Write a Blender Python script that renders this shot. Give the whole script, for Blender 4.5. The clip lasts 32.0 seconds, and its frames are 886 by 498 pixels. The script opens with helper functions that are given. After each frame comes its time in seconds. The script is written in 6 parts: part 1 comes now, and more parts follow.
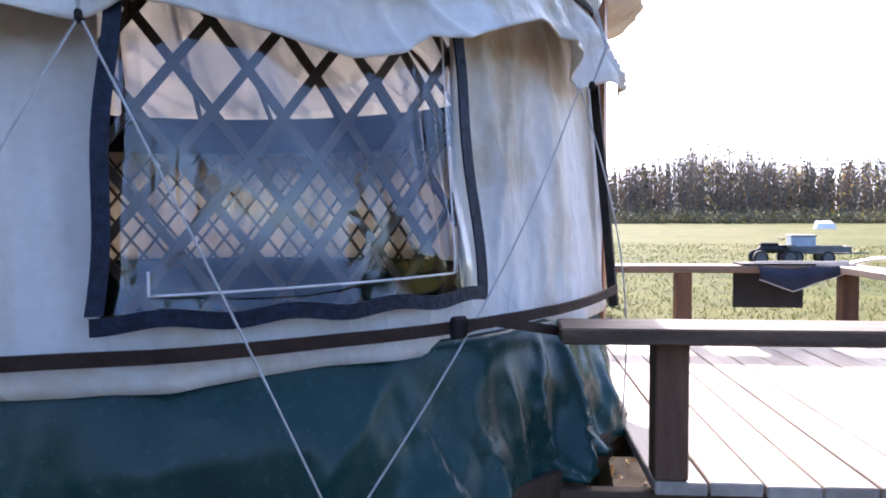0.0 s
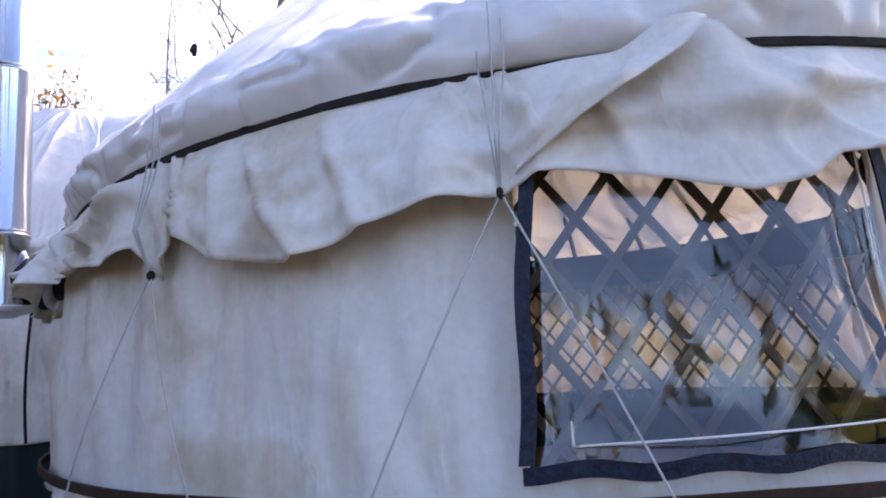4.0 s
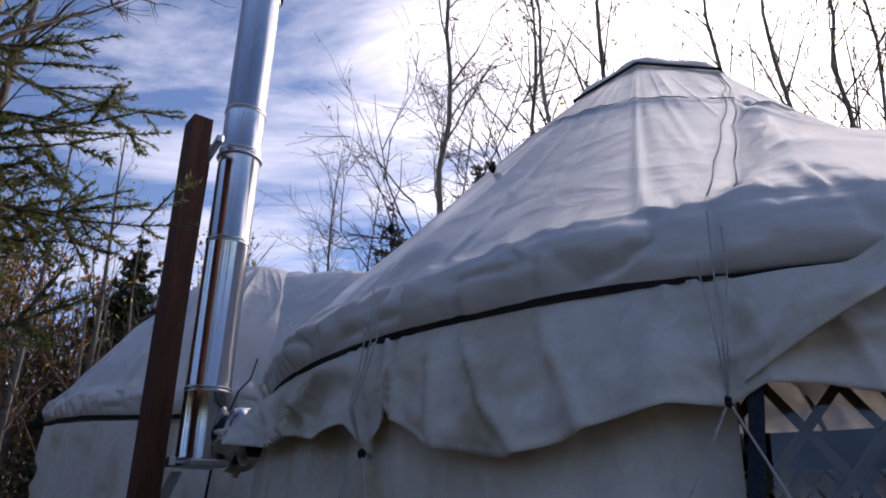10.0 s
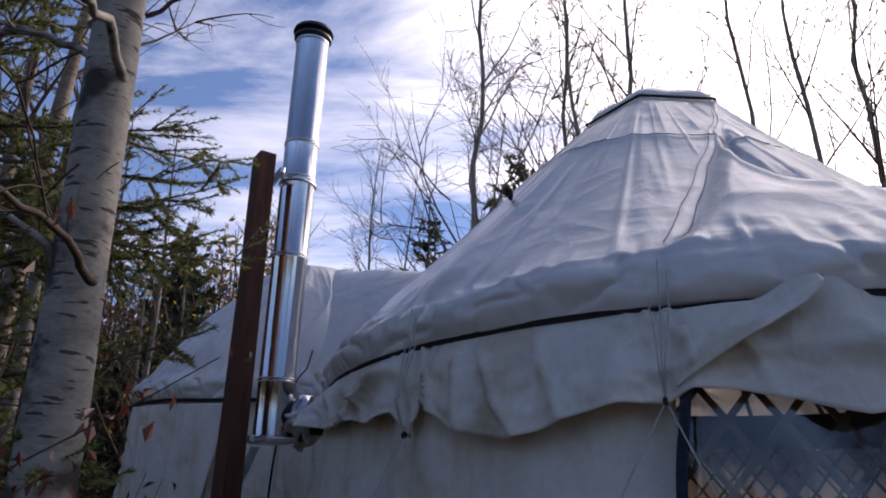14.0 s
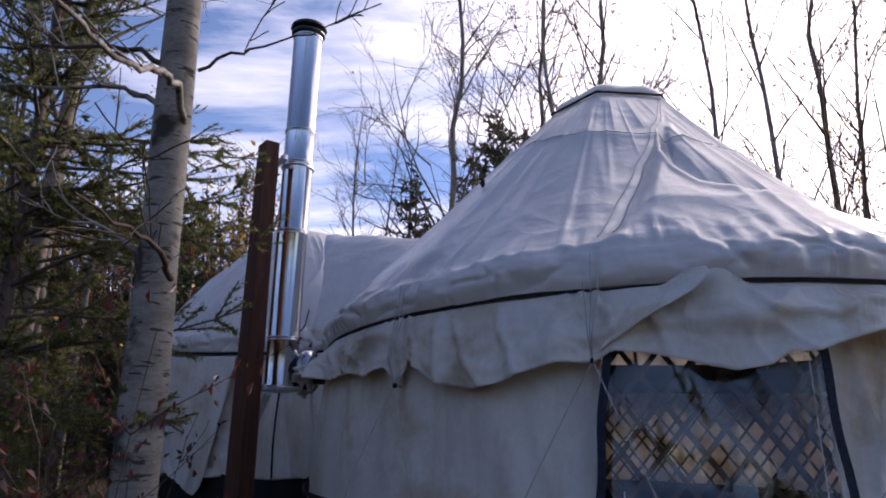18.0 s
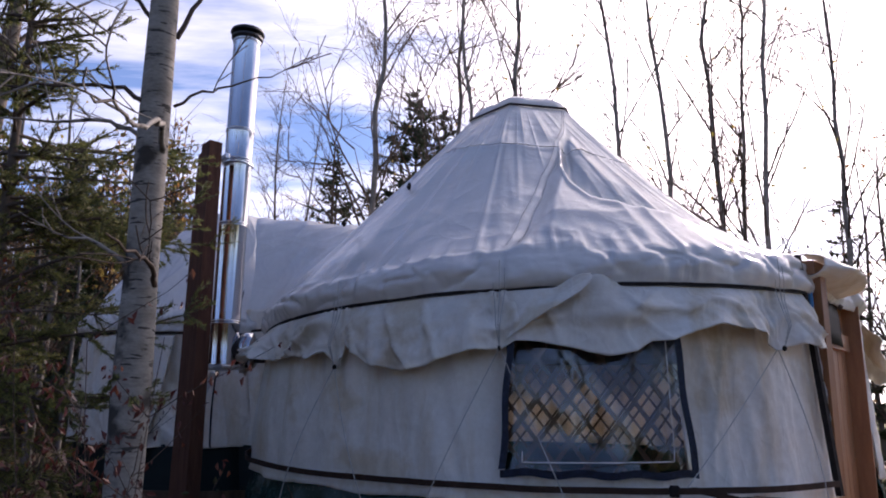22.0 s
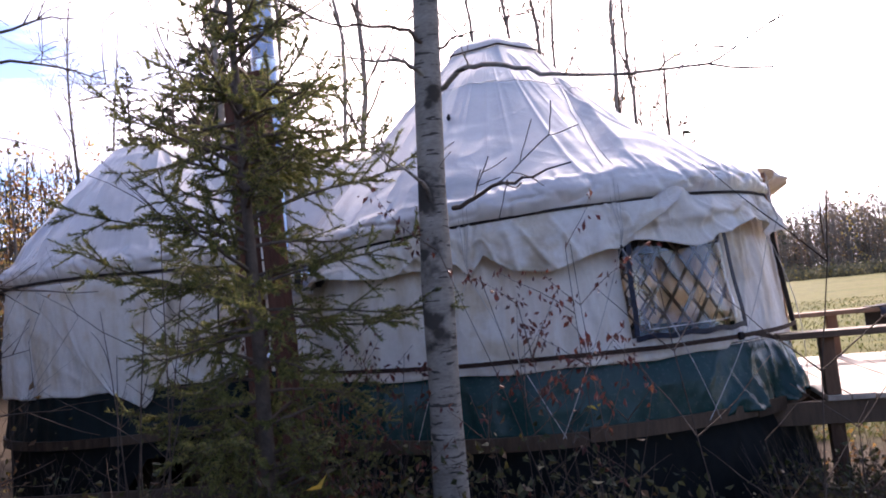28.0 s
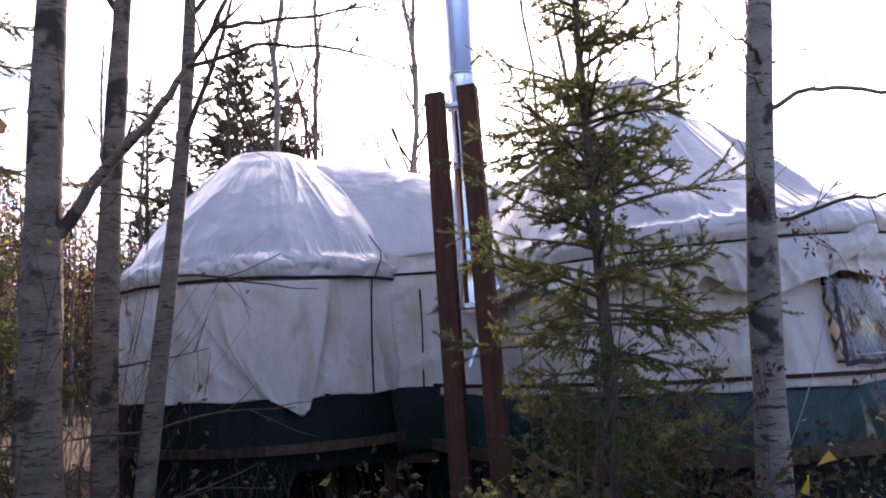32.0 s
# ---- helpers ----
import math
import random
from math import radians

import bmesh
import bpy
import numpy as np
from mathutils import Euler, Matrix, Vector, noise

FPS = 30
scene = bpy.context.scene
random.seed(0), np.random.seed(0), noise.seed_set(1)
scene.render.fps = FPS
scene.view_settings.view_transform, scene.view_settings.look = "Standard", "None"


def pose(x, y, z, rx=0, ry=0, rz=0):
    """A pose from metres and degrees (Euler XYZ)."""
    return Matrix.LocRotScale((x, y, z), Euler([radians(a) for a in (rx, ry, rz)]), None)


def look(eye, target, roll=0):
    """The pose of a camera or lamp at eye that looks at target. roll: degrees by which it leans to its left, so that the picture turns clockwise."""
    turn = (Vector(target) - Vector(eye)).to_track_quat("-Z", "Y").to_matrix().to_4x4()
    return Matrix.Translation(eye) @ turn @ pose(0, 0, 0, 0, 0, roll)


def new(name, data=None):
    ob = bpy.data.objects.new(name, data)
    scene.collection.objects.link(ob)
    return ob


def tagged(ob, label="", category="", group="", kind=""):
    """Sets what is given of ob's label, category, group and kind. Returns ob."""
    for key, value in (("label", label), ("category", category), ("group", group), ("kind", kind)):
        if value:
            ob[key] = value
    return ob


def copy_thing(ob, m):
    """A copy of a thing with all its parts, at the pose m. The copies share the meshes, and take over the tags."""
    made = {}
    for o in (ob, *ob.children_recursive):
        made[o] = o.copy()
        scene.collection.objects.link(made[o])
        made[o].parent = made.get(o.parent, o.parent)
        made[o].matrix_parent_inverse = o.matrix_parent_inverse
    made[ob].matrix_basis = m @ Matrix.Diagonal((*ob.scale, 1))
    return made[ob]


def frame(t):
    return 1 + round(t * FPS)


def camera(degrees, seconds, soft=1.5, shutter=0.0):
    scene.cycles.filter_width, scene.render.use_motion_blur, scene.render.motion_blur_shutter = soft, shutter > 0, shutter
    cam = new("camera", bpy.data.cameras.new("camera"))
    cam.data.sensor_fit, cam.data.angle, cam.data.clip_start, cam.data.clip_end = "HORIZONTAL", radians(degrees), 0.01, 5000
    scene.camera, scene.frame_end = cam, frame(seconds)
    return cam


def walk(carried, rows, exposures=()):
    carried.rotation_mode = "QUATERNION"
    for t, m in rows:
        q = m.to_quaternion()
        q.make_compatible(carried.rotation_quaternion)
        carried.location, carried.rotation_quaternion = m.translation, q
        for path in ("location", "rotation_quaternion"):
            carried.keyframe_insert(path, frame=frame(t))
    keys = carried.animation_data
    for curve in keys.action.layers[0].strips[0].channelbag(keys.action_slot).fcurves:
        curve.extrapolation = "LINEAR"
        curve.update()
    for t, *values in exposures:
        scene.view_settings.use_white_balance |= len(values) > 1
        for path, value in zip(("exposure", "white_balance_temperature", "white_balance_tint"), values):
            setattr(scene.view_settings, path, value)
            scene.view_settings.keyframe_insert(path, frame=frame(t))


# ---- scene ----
cam = camera(63.9, 32.0, soft=1.9)
PATH = [
    (0, (-0.027, -0.025, 1.59), (-0.039, 1.974, 1.5), -0.3),
    (0.5, (-0.04, -0.018, 1.583), (-0.121, 1.981, 1.547), -0.6),
    (1, (-0.053, -0.02, 1.593), (-0.241, 1.97, 1.61), -1.2),
    (1.5, (-0.071, -0.026, 1.602), (-0.38, 1.948, 1.645), -1.4),
    (2, (-0.095, -0.03, 1.612), (-0.518, 1.923, 1.655), -1.8),
    (2.5, (-0.119, -0.048, 1.618), (-0.686, 1.863, 1.753), -2.3),
    (3, (-0.115, -0.068, 1.615), (-0.828, 1.79, 1.787), -2.7),
    (3.5, (-0.147, -0.074, 1.668), (-0.949, 1.747, 1.852), -2.8),
    (4, (-0.109, -0.054, 1.635), (-1.059, 1.68, 1.927), -3.4),
    (4.5, (-0.157, -0.087, 1.624), (-1.129, 1.621, 1.994), -3.4),
    (6.5, (-0.19, -0.163, 1.668), (-1.235, 1.44, 2.251), -1.0),
    (7, (-0.194, -0.171, 1.682), (-1.248, 1.399, 2.331), -0.7),
    (7.5, (-0.207, -0.175, 1.699), (-1.324, 1.33, 2.397), -0.7),
    (8, (-0.217, -0.182, 1.705), (-1.366, 1.277, 2.448), -0.5),
    (8.5, (-0.223, -0.189, 1.711), (-1.406, 1.24, 2.459), -0.1),
    (9, (-0.228, -0.201, 1.718), (-1.42, 1.22, 2.466), 0.3),
    (9.5, (-0.225, -0.215, 1.725), (-1.447, 1.18, 2.473), 1.6),
    (10, (-0.222, -0.231, 1.735), (-1.413, 1.216, 2.431), 1.4),
    (10.5, (-0.2, -0.248, 1.737), (-1.4, 1.193, 2.432), 1.1),
    (11, (-0.143, -0.275, 1.741), (-1.357, 1.154, 2.437), 2.1),
    (11.5, (-0.046, -0.321, 1.734), (-1.298, 1.077, 2.425), 1.4),
    (12, (0.027, -0.38, 1.732), (-1.255, 0.992, 2.422), 1.6),
    (12.5, (0.06, -0.445, 1.725), (-1.203, 0.957, 2.387), 1.7),
    (13, (0.102, -0.514, 1.72), (-1.13, 0.898, 2.42), 1.5),
    (13.5, (0.158, -0.61, 1.715), (-1.107, 0.787, 2.385), 1.7),
    (15.5, (0.395, -0.819, 1.685), (-0.889, 0.614, 2.231), 2.2),
    (16, (0.428, -0.904, 1.672), (-0.807, 0.576, 2.207), 0.9),
    (16.5, (0.491, -0.991, 1.662), (-0.727, 0.498, 2.208), 0.9),
    (17, (0.543, -1.061, 1.673), (-0.657, 0.442, 2.219), 0.9),
    (17.5, (0.601, -1.128, 1.668), (-0.637, 0.348, 2.206), 1.8),
    (18, (0.666, -1.186, 1.688), (-0.603, 0.279, 2.182), 1.6),
    (18.5, (0.705, -1.244, 1.699), (-0.541, 0.238, 2.201), 1.8),
    (19, (0.732, -1.336, 1.699), (-0.489, 0.165, 2.206), 1.0),
    (19.5, (0.766, -1.437, 1.72), (-0.423, 0.1, 2.195), 0.8),
    (20, (0.806, -1.507, 1.737), (-0.385, 0.02, 2.239), 1.4),
    (20.5, (0.876, -1.556, 1.743), (-0.316, -0.03, 2.245), 0.9),
    (21, (0.94, -1.611, 1.743), (-0.24, -0.07, 2.224), 0.5),
    (21.5, (0.972, -1.668, 1.73), (-0.211, -0.111, 2.145), 1.2),
    (22, (0.982, -1.713, 1.732), (-0.109, -0.087, 2.139), 0.8),
    (22.5, (0.922, -1.775, 1.745), (-0.247, -0.211, 2.177), -0.3),
    (23, (0.811, -1.825, 1.751), (-0.401, -0.285, 2.15), -1.9),
    (23.5, (0.653, -1.877, 1.746), (-0.476, -0.284, 2.179), -1.0),
    (24, (0.518, -2.042, 1.723), (-0.541, -0.394, 2.127), -1.1),
    (24.5, (0.362, -2.182, 1.69), (-0.567, -0.454, 2.079), -0.0),
    (25, (0.203, -2.355, 1.671), (-0.612, -0.566, 2.037), -1.1),
    (25.5, (0.102, -2.526, 1.671), (-0.678, -0.719, 2.027), -0.7),
    (27.5, (-0.797, -3.073, 1.679), (-1.191, -1.124, 1.9), -6.1),
    (28, (-1.028, -3.225, 1.7), (-1.372, -1.262, 1.865), -5.8),
    (28.5, (-1.283, -3.363, 1.678), (-1.598, -1.403, 1.927), -5.0),
    (29, (-1.555, -3.464, 1.653), (-1.745, -1.477, 1.768), -6.1),
    (29.5, (-1.813, -3.513, 1.659), (-1.871, -1.516, 1.749), -4.2),
    (30, (-2.066, -3.569, 1.656), (-2.145, -1.574, 1.767), -4.8),
    (30.5, (-2.376, -3.627, 1.644), (-2.354, -1.629, 1.73), -5.0),
    (31, (-2.572, -3.655, 1.65), (-2.553, -1.661, 1.797), -3.1),
    (31.5, (-2.772, -3.609, 1.641), (-2.824, -1.626, 1.891), -3.8),
    (32, (-2.971, -3.519, 1.604), (-3.082, -1.542, 1.887), -2.9),
]
EXPOSURES = [(0, 1.87, 6200, 24), (2, 2.07, 6750, 27), (4, 2.1, 7200, 29), (7, 0.75, 6600, 23), (9, 0.12, 6600, 24), (13, 0.12, 6600, 25), (16, 0.12, 6600, 27), (19, 0.32, 6600, 29), (25, 0.62, 6700, 31), (28, 1.32, 7000, 33), (32, 1.52, 7100, 34)]
walk(cam, [(t, look(eye, target, roll)) for t, eye, target, roll in PATH], EXPOSURES)
# World axes: z up, metres. The large yurt stands at C1, the small one at C2.
SUN_AZ, SUN_EL = 5.0, 31.0          # degrees clockwise from +y; degrees up

# ---- world, sun ----
sun_dir = Vector((math.sin(radians(SUN_AZ)) * math.cos(radians(SUN_EL)), math.cos(radians(SUN_AZ)) * math.cos(radians(SUN_EL)), math.sin(radians(SUN_EL))))
sun = new("sun", bpy.data.lights.new("sun", "SUN"))
sun.data.energy, sun.data.angle, sun.data.color = 3.2, radians(0.6), (1.0, 0.95, 0.87)
sun.matrix_basis = look((0, 0, 30), Vector((0, 0, 30)) - sun_dir)

world = bpy.data.worlds.new("world")
scene.world = world
world.use_nodes = True
wn = world.node_tree
wn.nodes.clear()


def node(tree, kind, inputs=None):
    n = tree.nodes.new(kind)
    for k, v in (inputs or {}).items():
        if isinstance(v, bpy.types.NodeSocket):
            tree.links.new(v, n.inputs[k])
        else:
            n.inputs[k].default_value = v
    return n


def ramp(tree, fac, stops):
    n = tree.nodes.new("ShaderNodeValToRGB")
    tree.links.new(fac, n.inputs[0])
    e = n.color_ramp.elements
    while len(e) < len(stops):
        e.new(0.5)
    for el, (p, c) in zip(e, stops):
        el.position = p
        el.color = (*c, 1) if isinstance(c, tuple) else (c, c, c, 1)
    return n.outputs[0]


def mixc(tree, fac, a, b, blend="MIX"):
    n = tree.nodes.new("ShaderNodeMix")
    n.data_type, n.blend_type = "RGBA", blend
    for sock, v in ((n.inputs[0], fac), (n.inputs[6], a), (n.inputs[7], b)):
        if isinstance(v, bpy.types.NodeSocket):
            tree.links.new(v, sock)
        else:
            sock.default_value = (*v, 1) if isinstance(v, tuple) else v
    return n.outputs[2]


def maths(tree, op, a, b=0.0, clamp=False):
    n = tree.nodes.new("ShaderNodeMath")
    n.operation, n.use_clamp = op, clamp
    for sock, v in ((n.inputs[0], a), (n.inputs[1], b)):
        if isinstance(v, bpy.types.NodeSocket):
            tree.links.new(v, sock)
        else:
            sock.default_value = v
    return n.outputs[0]


coord = node(wn, "ShaderNodeTexCoord")
sky = node(wn, "ShaderNodeTexSky")
sky.sky_type, sky.sun_disc, sky.sun_elevation, sky.sun_rotation = "NISHITA", False, radians(SUN_EL), radians(SUN_AZ)
sky.altitude, sky.air_density, sky.dust_density, sky.ozone_density = 1200.0, 0.9, 0.25, 3.0
# thin streaky cloud, thicker and brighter towards the sun
xyz = node(wn, "ShaderNodeSeparateXYZ", {0: coord.outputs["Generated"]})
zz = maths(wn, "MAXIMUM", maths(wn, "ADD", xyz.outputs[2], 0.12), 0.05)
plane = node(wn, "ShaderNodeCombineXYZ", {0: maths(wn, "DIVIDE", xyz.outputs[0], zz), 1: maths(wn, "DIVIDE", xyz.outputs[1], zz)})
streak = node(wn, "ShaderNodeMapping", {0: plane.outputs[0], "Rotation": (0, 0, radians(36)), "Scale": (1.7, 0.62, 1.0)})
streak.vector_type = "TEXTURE"
puffs = node(wn, "ShaderNodeTexNoise", {"Vector": streak.outputs[0], "Scale": 1.7, "Detail": 8.0, "Roughness": 0.62, "Distortion": 0.35})
toward = node(wn, "ShaderNodeVectorMath", {0: coord.outputs["Generated"], 1: tuple(sun_dir)})
toward.operation = "DOT_PRODUCT"
ahead = ramp(wn, xyz.outputs[1], [(0.12, 0.0), (0.48, 1.0)])
glow = ramp(wn, toward.outputs["Value"], [(0.0, 0.0), (0.68, 0.0), (0.84, 0.45), (0.95, 1.0), (1.0, 1.0)])
cover = ramp(wn, maths(wn, "ADD", puffs.outputs[0], maths(wn, "ADD", maths(wn, "MULTIPLY", glow, 0.26), maths(wn, "MULTIPLY", maths(wn, "SUBTRACT", ahead, 1.0), 0.20))), [(0.40, 0.0), (0.55, 0.42), (0.74, 1.0)])
cloud_light = mixc(wn, glow, (7.6, 7.9, 8.5), (21.0, 20.5, 19.7))
sky_colour = mixc(wn, cover, sky.outputs[0], cloud_light)
bg = node(wn, "ShaderNodeBackground", {0: sky_colour, 1: 0.15})
node(wn, "ShaderNodeOutputWorld", {0: bg.outputs[0]})


# ---- materials ----
def material(name, dark, light, scale=6.0, fine=60.0, rough=0.7, metal=0.0, bump=0.2, depth=0.004, rough_var=0.12, stretch=(1, 1, 1), random_piece=0.0, through_light=0.0, specular=0.5, grain=0.35):
    """A procedural surface: broad stains between two colours, a fine grain and a relief of both."""
    m = bpy.data.materials.new(name)
    m.use_nodes = True
    t = m.node_tree
    bsdf = t.nodes["Principled BSDF"]
    out = t.nodes["Material Output"]
    tc = node(t, "ShaderNodeTexCoord")
    mp = node(t, "ShaderNodeMapping", {0: tc.outputs["Object"], "Scale": stretch})
    broad = node(t, "ShaderNodeTexNoise", {"Vector": mp.outputs[0], "Scale": scale, "Detail": 5.0, "Roughness": 0.6})
    small = node(t, "ShaderNodeTexNoise", {"Vector": mp.outputs[0], "Scale": fine, "Detail": 4.0, "Roughness": 0.65})
    f = maths(t, "ADD", maths(t, "MULTIPLY", broad.outputs[0], 1.0 - grain), maths(t, "MULTIPLY", small.outputs[0], grain))
    if random_piece:
        info = node(t, "ShaderNodeObjectInfo")
        f = maths(t, "ADD", f, maths(t, "MULTIPLY", maths(t, "SUBTRACT", info.outputs["Random"], 0.5), random_piece))
    colour = mixc(t, ramp(t, f, [(0.32, 0.0), (0.68, 1.0)]), dark, light)
    t.links.new(colour, bsdf.inputs["Base Color"])
    t.links.new(maths(t, "ADD", rough - rough_var / 2, maths(t, "MULTIPLY", small.outputs[0], rough_var), True), bsdf.inputs["Roughness"])
    bsdf.inputs["Metallic"].default_value = metal
    bsdf.inputs["Specular IOR Level"].default_value = specular
    if bump:
        b = node(t, "ShaderNodeBump", {"Strength": bump, "Distance": depth, "Height": f})
        t.links.new(b.outputs[0], bsdf.inputs["Normal"])
    if through_light:
        tr = node(t, "ShaderNodeBsdfTranslucent", {0: colour})
        mx = node(t, "ShaderNodeMixShader", {0: through_light, 1: bsdf.outputs[0], 2: tr.outputs[0]})
        t.links.new(mx.outputs[0], out.inputs[0])
    return m


def leafy(name, stops, rough=0.55, thin=0.35):
    """Leaves or needles: each island takes its own colour, some light comes through."""
    m = bpy.data.materials.new(name)
    m.use_nodes = True
    t = m.node_tree
    bsdf, out = t.nodes["Principled BSDF"], t.nodes["Material Output"]
    geo = node(t, "ShaderNodeNewGeometry")
    colour = ramp(t, geo.outputs["Random Per Island"], stops)
    t.links.new(colour, bsdf.inputs["Base Color"])
    bsdf.inputs["Roughness"].default_value = rough
    tr = node(t, "ShaderNodeBsdfTranslucent", {0: colour})
    mx = node(t, "ShaderNodeMixShader", {0: thin, 1: bsdf.outputs[0], 2: tr.outputs[0]})
    t.links.new(mx.outputs[0], out.inputs[0])
    return m


def creased(m, scale, depth, strength=0.7, stretch=(1, 1, 1)):
    """Adds sharp crumple lines to a cloth's relief."""
    t = m.node_tree
    bsdf = t.nodes["Principled BSDF"]
    old = bsdf.inputs["Normal"].links[0].from_node
    tc = node(t, "ShaderNodeTexCoord")
    mp = node(t, "ShaderNodeMapping", {0: tc.outputs["Object"], "Scale": stretch})
    total = None
    for s, w in ((scale, 1.0), (scale * 2.7, 0.45)):
        n = node(t, "ShaderNodeTexNoise", {"Vector": mp.outputs[0], "Scale": s, "Detail": 2.0, "Roughness": 0.5, "Distortion": 0.9})
        r = maths(t, "MULTIPLY", maths(t, "POWER", maths(t, "SUBTRACT", 1.0, maths(t, "MULTIPLY", maths(t, "ABSOLUTE", maths(t, "SUBTRACT", n.outputs[0], 0.5)), 4.0), True), 3.0), w)
        total = r if total is None else maths(t, "ADD", total, r)
    b = node(t, "ShaderNodeBump", {"Strength": strength, "Distance": depth, "Height": total, "Normal": old.outputs[0]})
    t.links.new(b.outputs[0], bsdf.inputs["Normal"])
    return m


def crumpled(m, scale, depth, strength):
    """Adds flat facets with sharp ridges between them, as in folded and opened cloth."""
    t = m.node_tree
    bsdf = t.nodes["Principled BSDF"]
    old = bsdf.inputs["Normal"].links[0].from_node
    tc = node(t, "ShaderNodeTexCoord")
    warp = node(t, "ShaderNodeTexNoise", {"Vector": tc.outputs["Object"], "Scale": scale * 0.5, "Detail": 2.0})
    push = node(t, "ShaderNodeVectorMath", {0: warp.outputs["Color"], 1: (0.35, 0.35, 0.35)})
    push.operation = "MULTIPLY"
    at = node(t, "ShaderNodeVectorMath", {0: tc.outputs["Object"], 1: push.outputs[0]})
    at.operation = "ADD"
    where = node(t, "ShaderNodeTexNoise", {"Vector": tc.outputs["Object"], "Scale": 1.1, "Detail": 1.0})
    total = None
    for s, w in ((scale, 1.0), (scale * 2.3, 0.4)):
        v = node(t, "ShaderNodeTexVoronoi", {"Vector": at.outputs[0], "Scale": s})
        h = maths(t, "MULTIPLY", v.outputs["Distance"], w)
        total = h if total is None else maths(t, "ADD", total, h)
    total = maths(t, "MULTIPLY", total, ramp(t, where.outputs[0], [(0.38, 0.15), (0.60, 1.0)]))
    b = node(t, "ShaderNodeBump", {"Strength": strength, "Distance": depth, "Height": total, "Normal": old.outputs[0]})
    t.links.new(b.outputs[0], bsdf.inputs["Normal"])
    return m


CANVAS = material("white_canvas", (0.74, 0.68, 0.585), (0.92, 0.885, 0.815), scale=1.9, fine=40, rough=0.62, bump=0.25, depth=0.003, through_light=0.20, specular=0.35)
creased(CANVAS, 1.8, 0.022, 0.4, (1, 1, 0.45))
crumpled(CANVAS, 5.5, 0.030, 0.30)


def stained(m, colour, lo, hi, stretch):
    """Long drip stains and broad dull patches on a cloth."""
    t = m.node_tree
    bsdf = t.nodes["Principled BSDF"]
    base = bsdf.inputs["Base Color"].links[0].from_socket
    tc = node(t, "ShaderNodeTexCoord")
    mp = node(t, "ShaderNodeMapping", {0: tc.outputs["Object"], "Scale": stretch})
    n = node(t, "ShaderNodeTexNoise", {"Vector": mp.outputs[0], "Scale": 1.0, "Detail": 5.0, "Roughness": 0.6})
    mixed = mixc(t, ramp(t, n.outputs[0], [(lo, 0.0), (hi, 1.0)]), base, mixc(t, 1.0, base, colour, "MULTIPLY"))
    for link in list(t.links):
        if link.from_socket == base and link.to_node.type in ("BSDF_PRINCIPLED", "BSDF_TRANSLUCENT"):
            t.links.new(mixed, link.to_socket)


stained(CANVAS, (0.86, 0.79, 0.68), 0.50, 0.68, (5.0, 5.0, 0.9))
stained(CANVAS, (0.85, 0.78, 0.67), 0.54, 0.62, (1.6, 1.6, 2.0))
ROOFCLOTH = material("coated_white_cloth", (0.80, 0.77, 0.725), (0.91, 0.885, 0.845), scale=3.0, fine=26, rough=0.22, bump=0.05, depth=0.003, through_light=0.32, specular=0.6)
creased(ROOFCLOTH, 1.5, 0.016, 0.20)
ROOFCLOTH.node_tree.nodes["Principled BSDF"].inputs["Coat Weight"].default_value = 0.5
ROOFCLOTH.node_tree.nodes["Principled BSDF"].inputs["Coat Roughness"].default_value = 0.14
crumpled(ROOFCLOTH, 3.6, 0.045, 0.40)
GREEN = material("green_tarpaulin", (0.004, 0.031, 0.028), (0.009, 0.052, 0.046), scale=3, fine=45, rough=0.26, bump=0.2, depth=0.004, specular=0.28)
crumpled(GREEN, 3.2, 0.05, 0.16)
# black painted in for deep shade, below the boards and inside the eave
SHADEBLACK = material("shade_black_sheet", (0.004, 0.005, 0.005), (0.012, 0.013, 0.012), scale=4, fine=50, rough=0.7, bump=0.3, depth=0.006, specular=0.12)
ROPE_DARK = material("black_webbing", (0.012, 0.010, 0.009), (0.035, 0.028, 0.024), scale=20, fine=300, rough=0.8, bump=0.4, depth=0.002, specular=0.15)
CORD = material("pale_cord", (0.36, 0.34, 0.30), (0.58, 0.56, 0.52), scale=30, fine=400, rough=0.8, bump=0.3, depth=0.001)
# lighter blue flecks paint the mottled glints into the binding's colour
BINDING = material("navy_binding", (0.001, 0.0015, 0.003), (0.016, 0.026, 0.055), scale=60, fine=150, rough=0.42, specular=0.25, bump=0.9, depth=0.006, grain=0.3)
STRAP = material("brown_strap", (0.022, 0.013, 0.009), (0.065, 0.036, 0.024), scale=14, fine=120, rough=0.7, bump=0.3, depth=0.002, specular=0.15)
PLANK = material("weathered_plank", (0.36, 0.28, 0.21), (0.56, 0.46, 0.36), scale=3, fine=30, rough=0.62, bump=0.35, depth=0.003, stretch=(9, 1, 9), random_piece=0.35)
DARKTIMBER = material("dark_weathered_timber", (0.045, 0.028, 0.018), (0.12, 0.078, 0.05), scale=3, fine=30, rough=0.75, bump=0.35, depth=0.003, stretch=(8, 8, 1), random_piece=0.3, specular=0.15)
# the same green tarpaulin, with its shade put into the colour
SHADEDGREEN = material("shaded_green_tarpaulin", (0.002, 0.008, 0.008), (0.005, 0.015, 0.016), scale=3, fine=45, rough=0.5, bump=0.25, depth=0.006, specular=0.18)
TIMBER = material("cedar_timber", (0.085, 0.044, 0.026), (0.21, 0.115, 0.068), scale=3, fine=30, rough=0.65, bump=0.35, depth=0.003, stretch=(8, 8, 1), random_piece=0.3, specular=0.15)
